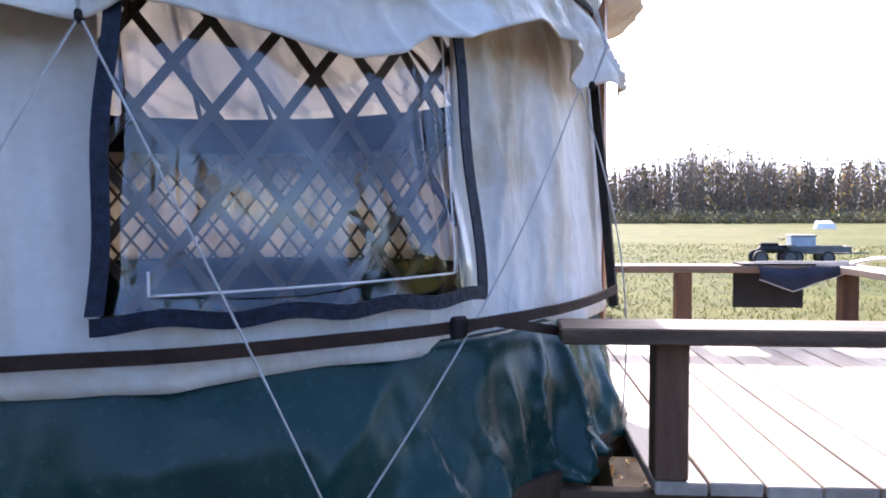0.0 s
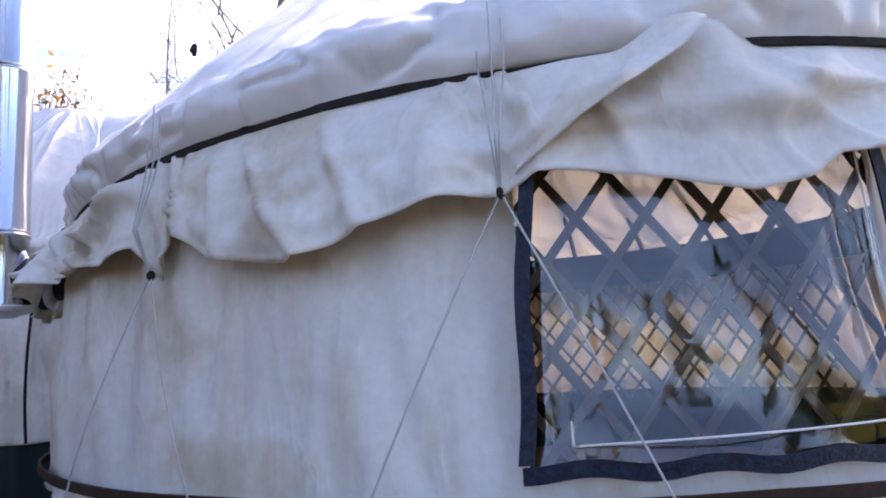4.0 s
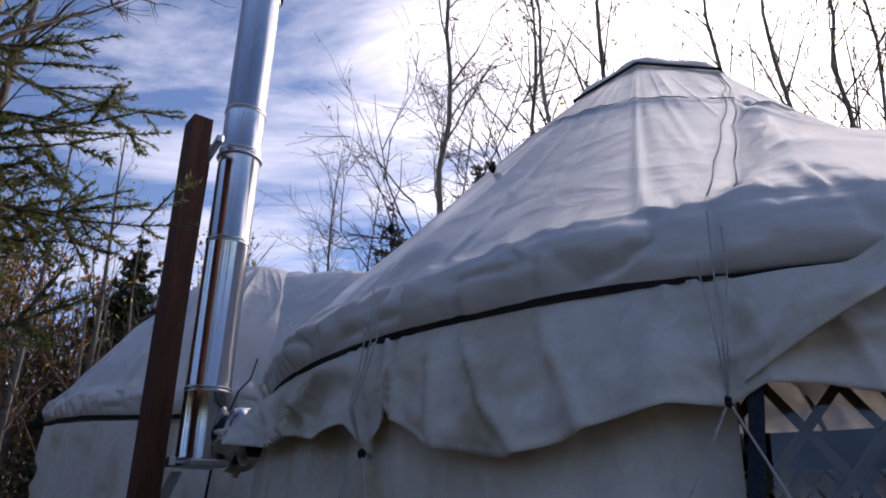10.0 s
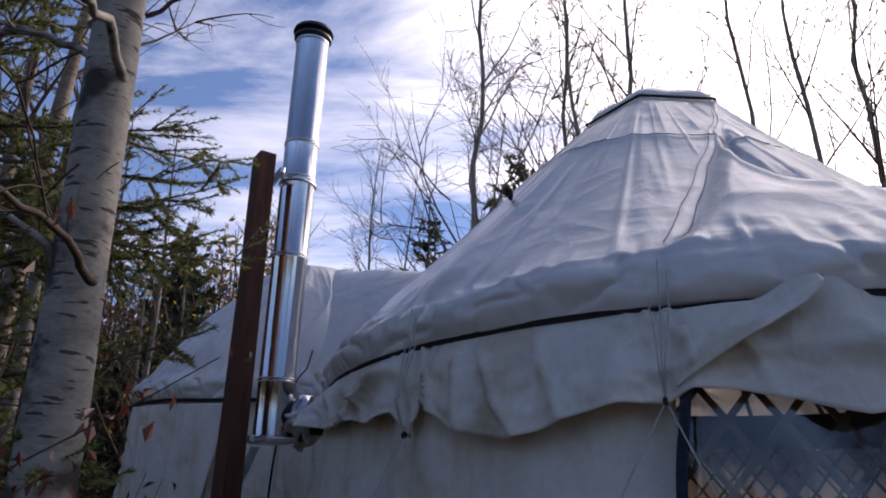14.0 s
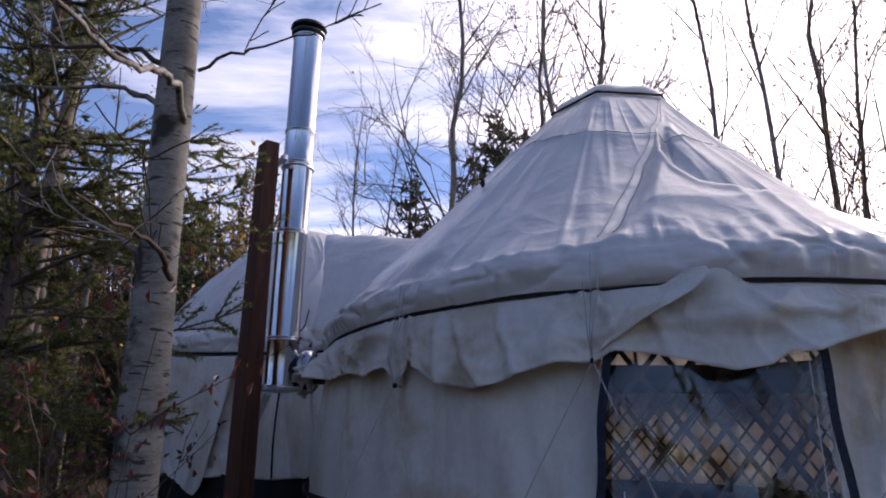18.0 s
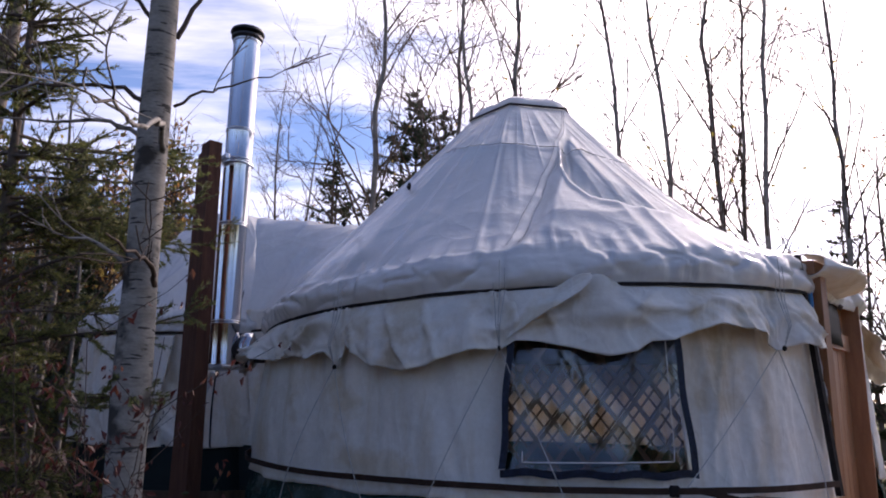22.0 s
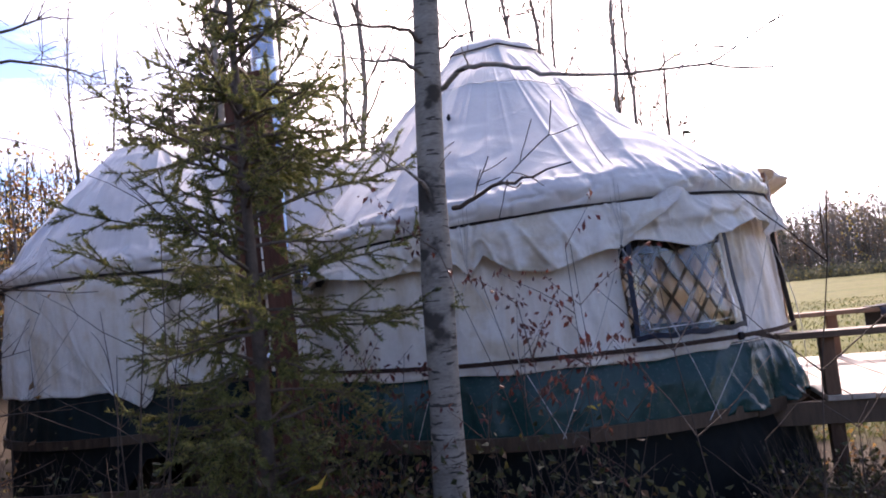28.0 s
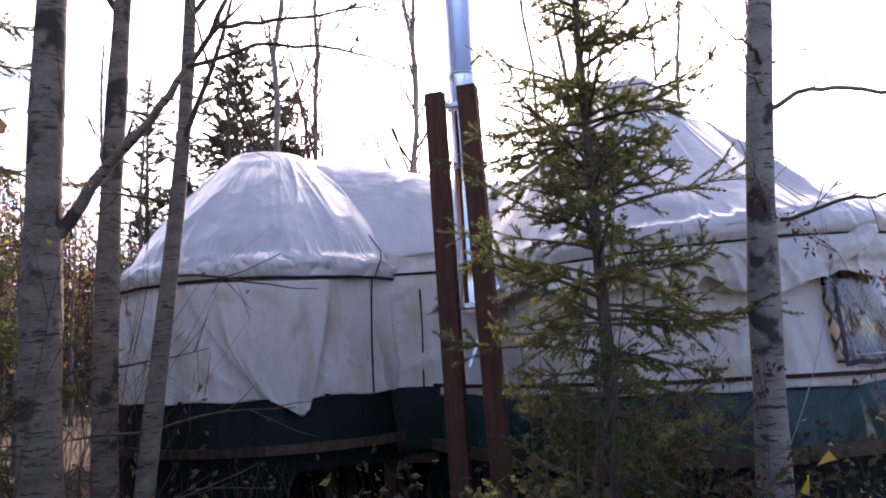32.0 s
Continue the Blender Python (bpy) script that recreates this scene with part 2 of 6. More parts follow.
SEAM = material("stitched_seam", (0.42, 0.40, 0.38), (0.58, 0.56, 0.53), scale=8, fine=90, rough=0.7, bump=0.3, depth=0.002)
RAILWOOD = material("rail_wood", (0.10, 0.062, 0.040), (0.26, 0.165, 0.105), scale=3, fine=30, rough=0.6, bump=0.35, depth=0.003, stretch=(1, 9, 9), random_piece=0.3, specular=0.15)
POSTWOOD = material("brown_stained_post", (0.065, 0.028, 0.018), (0.15, 0.065, 0.04), scale=3, fine=40, rough=0.8, bump=0.4, depth=0.004, stretch=(9, 9, 1), specular=0.15)
STEEL = material("polished_steel", (0.50, 0.50, 0.51), (0.66, 0.66, 0.66), scale=2, fine=14, rough=0.12, metal=1.0, bump=0.12, depth=0.006, rough_var=0.10, stretch=(1, 1, 0.5))
ZINC = material("galvanised_steel", (0.55, 0.56, 0.58), (0.75, 0.76, 0.77), scale=18, fine=90, rough=0.38, metal=1.0, bump=0.1)
BLACKMETAL = material("black_cap_metal", (0.012, 0.012, 0.012), (0.04, 0.04, 0.04), scale=12, fine=90, rough=0.5, bump=0.1)
LATTICE = material("lattice_wood", (0.04, 0.025, 0.016), (0.10, 0.062, 0.036), scale=5, fine=60, rough=0.6, bump=0.2, depth=0.002)
GREYBARK = material("grey_bark", (0.07, 0.06, 0.05), (0.21, 0.19, 0.165), scale=6, fine=50, rough=0.85, bump=0.6, depth=0.008, stretch=(1, 1, 0.35), specular=0.12)
# grey bark lightened to carry the backlit haze over the rear trees
HAZEBARK = material("hazed_grey_bark", (0.13, 0.115, 0.10), (0.31, 0.28, 0.25), scale=6, fine=50, rough=0.85, bump=0.6, depth=0.008, stretch=(1, 1, 0.35), specular=0.12)
TWIG = material("twig_bark", (0.045, 0.032, 0.024), (0.125, 0.092, 0.07), scale=9, fine=60, rough=0.8, bump=0.2, specular=0.12)
SPRUCEBARK = material("spruce_bark", (0.06, 0.045, 0.035), (0.16, 0.125, 0.10), scale=10, fine=60, rough=0.9, bump=0.6, depth=0.008, specular=0.12)
NEEDLES = leafy("spruce_needles", [(0.0, (0.07, 0.088, 0.03)), (0.5, (0.15, 0.165, 0.052)), (1.0, (0.28, 0.26, 0.09))], thin=0.6)
FARNEEDLES = leafy("dark_spruce_needles", [(0.0, (0.014, 0.030, 0.012)), (0.6, (0.030, 0.050, 0.018)), (1.0, (0.06, 0.075, 0.025))], thin=0.2)
BLUECORD = material("blue_cord", (0.03, 0.16, 0.36), (0.06, 0.26, 0.50), scale=30, fine=300, rough=0.7, bump=0.3, depth=0.002)
DOORWOOD = material("orange_door_wood", (0.20, 0.075, 0.025), (0.38, 0.16, 0.06), scale=3, fine=40, rough=0.5, bump=0.3, depth=0.002, stretch=(8, 8, 1))
DARKCLOTH = material("navy_cloth", (0.010, 0.014, 0.026), (0.035, 0.042, 0.065), scale=12, fine=150, rough=0.85, bump=0.4, depth=0.003)
RUBBER = material("black_mat", (0.010, 0.010, 0.010), (0.028, 0.028, 0.028), scale=8, fine=120, rough=0.8, bump=0.4, depth=0.003)
PAINTGREY = material("grey_trailer_paint", (0.07, 0.07, 0.07), (0.15, 0.15, 0.15), scale=4, fine=60, rough=0.5, bump=0.1)
PAINTBLUE = material("pale_blue_box", (0.30, 0.36, 0.42), (0.45, 0.50, 0.56), scale=4, fine=60, rough=0.5, bump=0.1)
WHITEPAINT = material("white_sheet", (0.68, 0.68, 0.67), (0.82, 0.82, 0.81), scale=2, fine=40, rough=0.5, bump=0.1)
REDLEAF = leafy("dry_red_leaves", [(0.0, (0.055, 0.016, 0.012)), (0.6, (0.11, 0.030, 0.020)), (1.0, (0.17, 0.065, 0.035))], thin=0.35)
RUSTLEAF = leafy("rusty_leaves", [(0.0, (0.15, 0.085, 0.042)), (0.5, (0.27, 0.14, 0.055)), (0.85, (0.38, 0.20, 0.055)), (1.0, (0.48, 0.35, 0.08))], thin=0.5)
YELLOWLEAF = leafy("yellow_leaves", [(0.0, (0.42, 0.28, 0.04)), (0.6, (0.55, 0.42, 0.07)), (1.0, (0.36, 0.30, 0.08))], thin=0.45)
GREENLEAF = leafy("undergrowth_leaves", [(0.0, (0.03, 0.036, 0.012)), (0.5, (0.06, 0.062, 0.018)), (0.8, (0.10, 0.08, 0.025)), (1.0, (0.085, 0.04, 0.02))], thin=0.35)


def birch_bark(name, dark, light, patches):
    """Bark with dark cross marks and rough dark patches; patches: how much noise stays clear of them."""
    m = material(name, dark, light, scale=5, fine=40, rough=0.8, bump=0.3, depth=0.004, stretch=(1, 1, 2.5), specular=0.15)
    t = m.node_tree
    bsdf = t.nodes["Principled BSDF"]
    base = bsdf.inputs["Base Color"].links[0].from_socket
    tc = node(t, "ShaderNodeTexCoord")
    mp = node(t, "ShaderNodeMapping", {0: tc.outputs["Object"], "Scale": (11, 11, 62)})
    marks = node(t, "ShaderNodeTexNoise", {"Vector": mp.outputs[0], "Scale": 1.0, "Detail": 3.0})
    mp2 = node(t, "ShaderNodeMapping", {0: tc.outputs["Object"], "Scale": (4, 4, 4.5)})
    patch = node(t, "ShaderNodeTexNoise", {"Vector": mp2.outputs[0], "Scale": 1.0, "Detail": 4.0})
    f = maths(t, "MAXIMUM", ramp(t, marks.outputs[0], [(0.60, 0.0), (0.635, 0.9)]), ramp(t, patch.outputs[0], [(patches, 0.0), (patches + 0.055, 0.92)]))
    t.links.new(mixc(t, f, base, (0.045, 0.038, 0.032)), bsdf.inputs["Base Color"])
    return m


BIRCH = birch_bark("birch_bark", (0.16, 0.138, 0.112), (0.36, 0.325, 0.275), 0.60)
DARKBIRCH = birch_bark("dark_birch_bark", (0.10, 0.076, 0.056), (0.28, 0.222, 0.165), 0.56)


def vinyl():
    """Clear, wavy window vinyl: mostly seen through, with a gloss that grows at grazing angles."""
    m = bpy.data.materials.new("clear_vinyl")
    m.use_nodes = True
    t = m.node_tree
    t.nodes.remove(t.nodes["Principled BSDF"])
    out = t.nodes["Material Output"]
    tc = node(t, "ShaderNodeTexCoord")
    n1 = node(t, "ShaderNodeTexNoise", {"Vector": tc.outputs["Object"], "Scale": 4.0, "Detail": 2.0})
    b = node(t, "ShaderNodeBump", {"Strength": 0.30, "Distance": 0.02, "Height": n1.outputs[0]})
    gl = node(t, "ShaderNodeBsdfGlossy", {"Color": (1, 1, 1, 1), "Roughness": 0.015, "Normal": b.outputs[0]})
    tr = node(t, "ShaderNodeBsdfTransparent", {0: (0.93, 0.90, 0.84, 1)})
    fr = node(t, "ShaderNodeFresnel", {"IOR": 1.72, "Normal": b.outputs[0]})
    mx = node(t, "ShaderNodeMixShader", {0: fr.outputs[0], 1: tr.outputs[0], 2: gl.outputs[0]})
    t.links.new(mx.outputs[0], out.inputs[0])
    return m


VINYL = vinyl()


# ---- building helpers ----
def hashed(ix, iy, seed):
    v = np.sin(ix * 127.1 + iy * 311.7 + seed * 74.7) * 43758.5453
    return v - np.floor(v)


def vnoise(x, y, seed=0):
    """Smooth value noise, 0 to 1."""
    x, y = np.asarray(x, float), np.asarray(y, float)
    ix, iy = np.floor(x), np.floor(y)
    fx, fy = x - ix, y - iy
    fx, fy = fx * fx * (3 - 2 * fx), fy * fy * (3 - 2 * fy)
    a, b = hashed(ix, iy, seed), hashed(ix + 1, iy, seed)
    c, d = hashed(ix, iy + 1, seed), hashed(ix + 1, iy + 1, seed)
    return (a * (1 - fx) + b * fx) * (1 - fy) + (c * (1 - fx) + d * fx) * fy


def fbm(x, y, seed=0, octaves=4):
    s, a, tot = 0.0, 1.0, 0.0
    for k in range(octaves):
        s = s + a * vnoise(np.asarray(x) * 2 ** k, np.asarray(y) * 2 ** k, seed + k * 13)
        tot += a
        a *= 0.5
    return s / tot - 0.5


def crease(x, y, seed, sharp=3.0):
    """Thin ridge lines, 0 to 1."""
    n = vnoise(np.asarray(x) + 0.6 * vnoise(np.asarray(x) * 1.7, np.asarray(y) * 1.7, seed + 3), y, seed)
    return (1 - np.abs(2 * n - 1)) ** sharp


LOOSE = ("crown", "branchwork", "needles", "leaves", "twigs", "dry_leaves", "leaf_litter", "blades", "trunks", "pale_trunks", "crowns", "evergreen_crowns", "gold_crowns", "scrub")


class Shape:
    """Collects vertices and faces of one mesh."""

    def __init__(self):
        self.v, self.f = [], []

    def add(self, verts, faces):
        n = len(self.v)
        self.v.extend([tuple(p) for p in verts])
        self.f.extend([tuple(i + n for i in f) for f in faces])
        return self

    def box(self, lo, hi, m=None, bevel=0.0):
        x0, y0, z0 = lo
        x1, y1, z1 = hi
        b = min(bevel, (x1 - x0) * 0.45, (y1 - y0) * 0.45, (z1 - z0) * 0.45)
        if b <= 0:
            vs = [(x0, y0, z0), (x1, y0, z0), (x1, y1, z0), (x0, y1, z0), (x0, y0, z1), (x1, y0, z1), (x1, y1, z1), (x0, y1, z1)]
            fs = [(3, 2, 1, 0), (4, 5, 6, 7), (0, 1, 5, 4), (1, 2, 6, 5), (2, 3, 7, 6), (3, 0, 4, 7)]
        else:
            bm = bmesh.new()
            bmesh.ops.create_cube(bm, size=1.0)
            for v in bm.verts:
                v.co = Vector(((x0 + x1) / 2 + v.co.x * (x1 - x0), (y0 + y1) / 2 + v.co.y * (y1 - y0), (z0 + z1) / 2 + v.co.z * (z1 - z0)))
            bmesh.ops.bevel(bm, geom=bm.edges[:], offset=b, segments=1, affect="EDGES")
            bm.verts.index_update()
            vs, fs = [v.co.copy() for v in bm.verts], [[v.index for v in f.verts] for f in bm.faces]
            bm.free()
        if m is not None:
            vs = [m @ Vector(p) for p in vs]
        return self.add(vs, fs)

    def tube(self, pts, radii, sides=6, cap=True):
        pts = [Vector(p) for p in pts]
        if not hasattr(radii, "__len__"):
            radii = [radii] * len(pts)
        vs, fs = [], []
        side = None
        for i, p in enumerate(pts):
            d = (pts[min(i + 1, len(pts) - 1)] - pts[max(i - 1, 0)]).normalized()
            if side is None:
                side = d.orthogonal().normalized()
            side = (side - d * side.dot(d)).normalized()
            other = d.cross(side)
            for k in range(sides):
                a = 2 * math.pi * k / sides
                vs.append(p + (side * math.cos(a) + other * math.sin(a)) * radii[i])
        for i in range(len(pts) - 1):
            for k in range(sides):
                a, b = i * sides + k, i * sides + (k + 1) % sides
                fs.append((a, b, b + sides, a + sides))
        if cap:
            fs.append(tuple(range(sides))[::-1])
            fs.append(tuple(range((len(pts) - 1) * sides, len(pts) * sides)))
        return self.add(vs, fs)

    def ribbon(self, pts, width, thick, up):
        """A flat band of rectangular section along pts; up: a function of the index giving the wide direction."""
        pts = [Vector(p) for p in pts]
        vs, fs = [], []
        for i, p in enumerate(pts):
            d = (pts[min(i + 1, len(pts) - 1)] - pts[max(i - 1, 0)]).normalized()
            u = Vector(up(i) if callable(up) else up).normalized()
            n = d.cross(u).normalized()
            for a, b in ((-1, -1), (1, -1), (1, 1), (-1, 1)):
                vs.append(p + u * a * width / 2 + n * b * thick / 2)
        for i in range(len(pts) - 1):
            for k in range(4):
                a, b = i * 4 + k, i * 4 + (k + 1) % 4
                fs.append((a, b, b + 4, a + 4))
        fs += [(3, 2, 1, 0), tuple(range(len(vs) - 4, len(vs)))]
        return self.add(vs, fs)

    def sheet(self, grid, keep=None):
        """A grid of points, rows by columns, as quads."""
        r, c = grid.shape[:2]
        idx = np.arange(r * c).reshape(r, c)
        quads = np.stack([idx[:-1, :-1], idx[:-1, 1:], idx[1:, 1:], idx[1:, :-1]], -1)
        quads = quads[keep] if keep is not None else quads.reshape(-1, 4)
        return self.add(grid.reshape(-1, 3).tolist(), quads.reshape(-1, 4).tolist())

    def object(self, name, mat, parent=None, label="", smooth=False, solid=0.0):
        me = bpy.data.meshes.new(name)
        me.from_pydata(self.v, [], self.f)
        me.materials.append(mat)
        if smooth:
            me.polygons.foreach_set("use_smooth", [True] * len(me.polygons))
        me.update()
        ob = new(name, me)
        if parent is not None:
            ob.parent = parent
            if parent.parent is None:
                ob.matrix_parent_inverse = Matrix.Translation(-Vector(parent.location))
        if name in LOOSE:
            tagged(ob, label, kind="stuff")
        elif label:
            tagged(ob, label)
        if solid:
            s = ob.modifiers.new("thickness", "SOLIDIFY")
            s.thickness, s.offset = solid, -1.0
        return ob


def thing(name, place, label, category, group="", kind=""):
    ob = new(name)
    ob.location = place
    ob.empty_display_size = 0.2
    return tagged(ob, label, category, group, kind)


def polar(c, r, deg, z):
    return Vector((c[0] + r * math.cos(radians(deg)), c[1] + r * math.sin(radians(deg)), z))


# ---- ground ----
def ground_height(x, y):
    return 0.10 * fbm(x * 0.35, y * 0.35, 5) + 0.03 * fbm(x * 2.1, y * 2.1, 9) - 0.03


def ground_material():
    m = material("ground_cover", (0.024, 0.018, 0.012), (0.080, 0.056, 0.034), scale=3.0, fine=26, rough=0.9, bump=0.8, depth=0.03, grain=0.55)
    t = m.node_tree
    bsdf = t.nodes["Principled BSDF"]
    litter = bsdf.inputs["Base Color"].links[0].from_socket
    tc = node(t, "ShaderNodeTexCoord")
    sep = node(t, "ShaderNodeSeparateXYZ", {0: tc.outputs["Object"]})
    n1 = node(t, "ShaderNodeTexNoise", {"Vector": tc.outputs["Object"], "Scale": 0.9, "Detail": 6.0, "Roughness": 0.7})
    n2 = node(t, "ShaderNodeTexNoise", {"Vector": tc.outputs["Object"], "Scale": 0.09, "Detail": 5.0, "Roughness": 0.6})
    grass = mixc(t, ramp(t, n1.outputs[0], [(0.35, 0.0), (0.65, 1.0)]), (0.042, 0.055, 0.010), (0.130, 0.132, 0.028))
    grass = mixc(t, ramp(t, n2.outputs[0], [(0.45, 0.0), (0.66, 0.5)]), grass, (0.18, 0.145, 0.05))
    # the mown field lies past the yurts on the sunny side; the wood floor is litter
    edge = maths(t, "ADD", maths(t, "MULTIPLY", sep.outputs[0], 0.7), maths(t, "MULTIPLY", sep.outputs[1], 0.7))
    edge = maths(t, "ADD", edge, maths(t, "MULTIPLY", n2.outputs[0], 2.0))
    open_field = ramp(t, maths(t, "MULTIPLY", maths(t, "SUBTRACT", edge, 5.0), 0.5, True), [(0.0, 0.0), (1.0, 1.0)])
    t.links.new(mixc(t, open_field, litter, grass), bsdf.inputs["Base Color"])
    bsdf.inputs["Specular IOR Level"].default_value = 0.08
    return m


def build_ground():
    rad = np.concatenate([np.linspace(0.0, 14.0, 90), np.geomspace(14.4, 1500.0, 46)])
    ang = np.linspace(0, 2 * math.pi, 181)
    rr, aa = np.meshgrid(rad, ang, indexing="ij")
    x, y = -1.5 + rr * np.cos(aa), 1.0 + rr * np.sin(aa)
    z = ground_height(x, y) * np.clip(1.6 - rr / 40, 0.1, 1)
    Shape().sheet(np.stack([x, y, z], -1)).object("ground", ground_material(), smooth=True)
    tagged(bpy.data.objects["ground"], "leaf-strewn woodland floor running out into a mown autumn field", "ground", kind="structure")


build_ground()

# ---- the large yurt ----
C1, RING1 = (-1.42, 3.38), (-1.53, 3.18)
BASE1 = 1.255
WIN = (-70.1, -48.3, 1.40, 2.10)      # the window's edges: two angles, bottom, top
FAR_LATTICE = (50.0, 160.0)           # stretch of the far wall that is seen through the window
FLOOR_Z = 0.88
HEM = [(-20, 2.02), (-26, 2.0), (-30, 2.02), (-33.2, 1.975), (-37, 2.06), (-44, 2.09), (-48.5, 2.03), (-50, 2.005), (-52.5, 2.0), (-54.5, 1.95), (-57.5, 1.928), (-60, 1.945), (-62, 1.968), (-66, 1.995),
       (-69, 2.0), (-71, 1.955), (-74, 1.955), (-77, 1.925), (-80, 1.88), (-83, 1.85), (-86, 1.868), (-89, 1.885), (-93.2, 2.0), (-96.1, 1.865), (-98.2, 1.965), (-101, 1.925), (-106, 1.95), (-112, 1.925), (-118, 1.95), (-124, 1.93)]


def belt_z(deg):
    return 2.203 + 0.11 * np.cos(np.radians(np.asarray(deg, float) + 10))


def flat_door(deg):
    """The round is cut straight across at the door."""
    d = (np.asarray(deg, float) + 180) % 360 - 180 + 6
    drawn = 1 - 0.024 * np.exp(-((d + 10) / 24) ** 4)
    return drawn * np.where(np.abs(d) < 17.5, math.cos(radians(17.5)) / np.cos(np.radians(np.clip(d, -17.5, 17.5))), 1.0)


def wall_r(z):
    """The wall leans in a little towards the eave."""
    return 2.095 + 0.095 * (2.24 - np.asarray(z, float))


def hem_height(deg):
    """The lower edge of the cloth valance under the eave."""
    d = (np.asarray(deg, float) - 336) % 360 - 384
    t = sorted(HEM)
    h = np.interp(d, [a for a, _ in t], [b for _, b in t])
    rest = 1.92 + 0.06 * np.sin(np.radians(d * 14)) + 0.05 * fbm(d * 0.11, d * 0.0, 3)
    w = np.clip((-118 - d) / 6, 0, 1)
    return h * (1 - w) + rest * w


def folds(deg, z, seed, strength=1.0):
    """Outward wrinkles of hanging canvas."""
    a = np.radians(deg) * 2.15
    soft = 0.034 * fbm(a * 2.6 + 0.5 * z, z * 0.7, seed, 3) + 0.014 * fbm(a * 9 + z * 1.4, z * 1.6, seed + 5, 3)
    lines = 0.012 * crease(a * 3.3 + 0.35 * z, z * 0.55, seed + 11, 4) + 0.006 * crease(a * 6.5 - 0.9 * z, z * 1.1, seed + 12, 4)
    return strength * (soft + lines + 0.004 * fbm(a * 26, z * 20, seed + 9, 2))


def yurt_wall(name, c, r_of_z, z0, z1, openings, seed, parent, strength=1.0, cut=np.ones_like, slant=0.0):
    n = 1001
    deg = np.linspace(0, 360, n)
    zs = np.linspace(z0, z1, 52)
    dd, zz2 = np.meshgrid(deg, zs)
    damp = 0.4 + 0.6 * np.clip(np.abs(zz2 - 1.33) / 0.22, 0, 1)
    rr = r_of_z(zz2) + folds(np.where(dd > 180, dd - 360, dd), zz2, seed, strength) * damp
    arc = np.radians(dd) * 1.5
    rr += slant * (crease(zz2 * 5.5 + arc * 2.6, arc * 0.8, seed + 61, 2.5) + 0.6 * crease(zz2 * 9.0 + arc * 5.0, arc * 1.3, seed + 62, 3)) * np.clip((2.2 - zz2) * 2, 0, 1)
    rr += 0.010 * np.exp(-((zz2 - z0) / 0.05) ** 2) * np.sin(np.radians(dd * 31))
    rr = rr * cut(dd)
    wave = 0.008 * np.sin(np.radians(dd * 17)) * np.exp(-((zz2 - z0) / 0.04) ** 2)
    g = np.stack([c[0] + rr * np.cos(np.radians(dd)), c[1] + rr * np.sin(np.radians(dd)), zz2 + wave], -1)
    keep = np.ones((len(zs) - 1, n - 1), bool)
    dm, zm = (deg[:-1] + deg[1:]) / 2, (zs[:-1] + zs[1:]) / 2
    for a, b, lo, hi in openings:
        inside = ((dm - a) % 360 < (b - a))
        keep &= ~(inside[None, :] & ((zm > lo) & (zm < hi))[:, None])
    return Shape().sheet(g, keep).object(name, CANVAS, parent, smooth=True, solid=0.006)


def ring_path(c, r, deg0, deg1, z, step=2.0, wob=0.0, seed=1):
    n = max(2, int(abs(deg1 - deg0) / step))
    out = []
    for d in np.linspace(deg0, deg1, n):
        zd = float(z(d)) if callable(z) else z
        r_here = r * float(flat_door(d)) if c is C1 else r
        out.append(polar(c, r_here + wob * float(fbm(d * 0.13, 0.3, seed)), d, zd + wob * float(fbm(d * 0.09, 2.3, seed + 3))))
    return out


def seam_deg(f):
    """The main roof seam runs straight from the eave to a corner of the crown."""
    return np.interp(f, [0, 0.25, 0.5, 0.75, 0.9, 1.0], [-70.0, -66.9, -61.4, -50.4, -35.0, -18.6])


def dented(deg):
    """The wall is drawn in a little between window and door."""
    return 1 - 0.026 * np.exp(-((np.asarray((np.asarray(deg, float) + 180) % 360 - 180) + 44) / 9) ** 2)


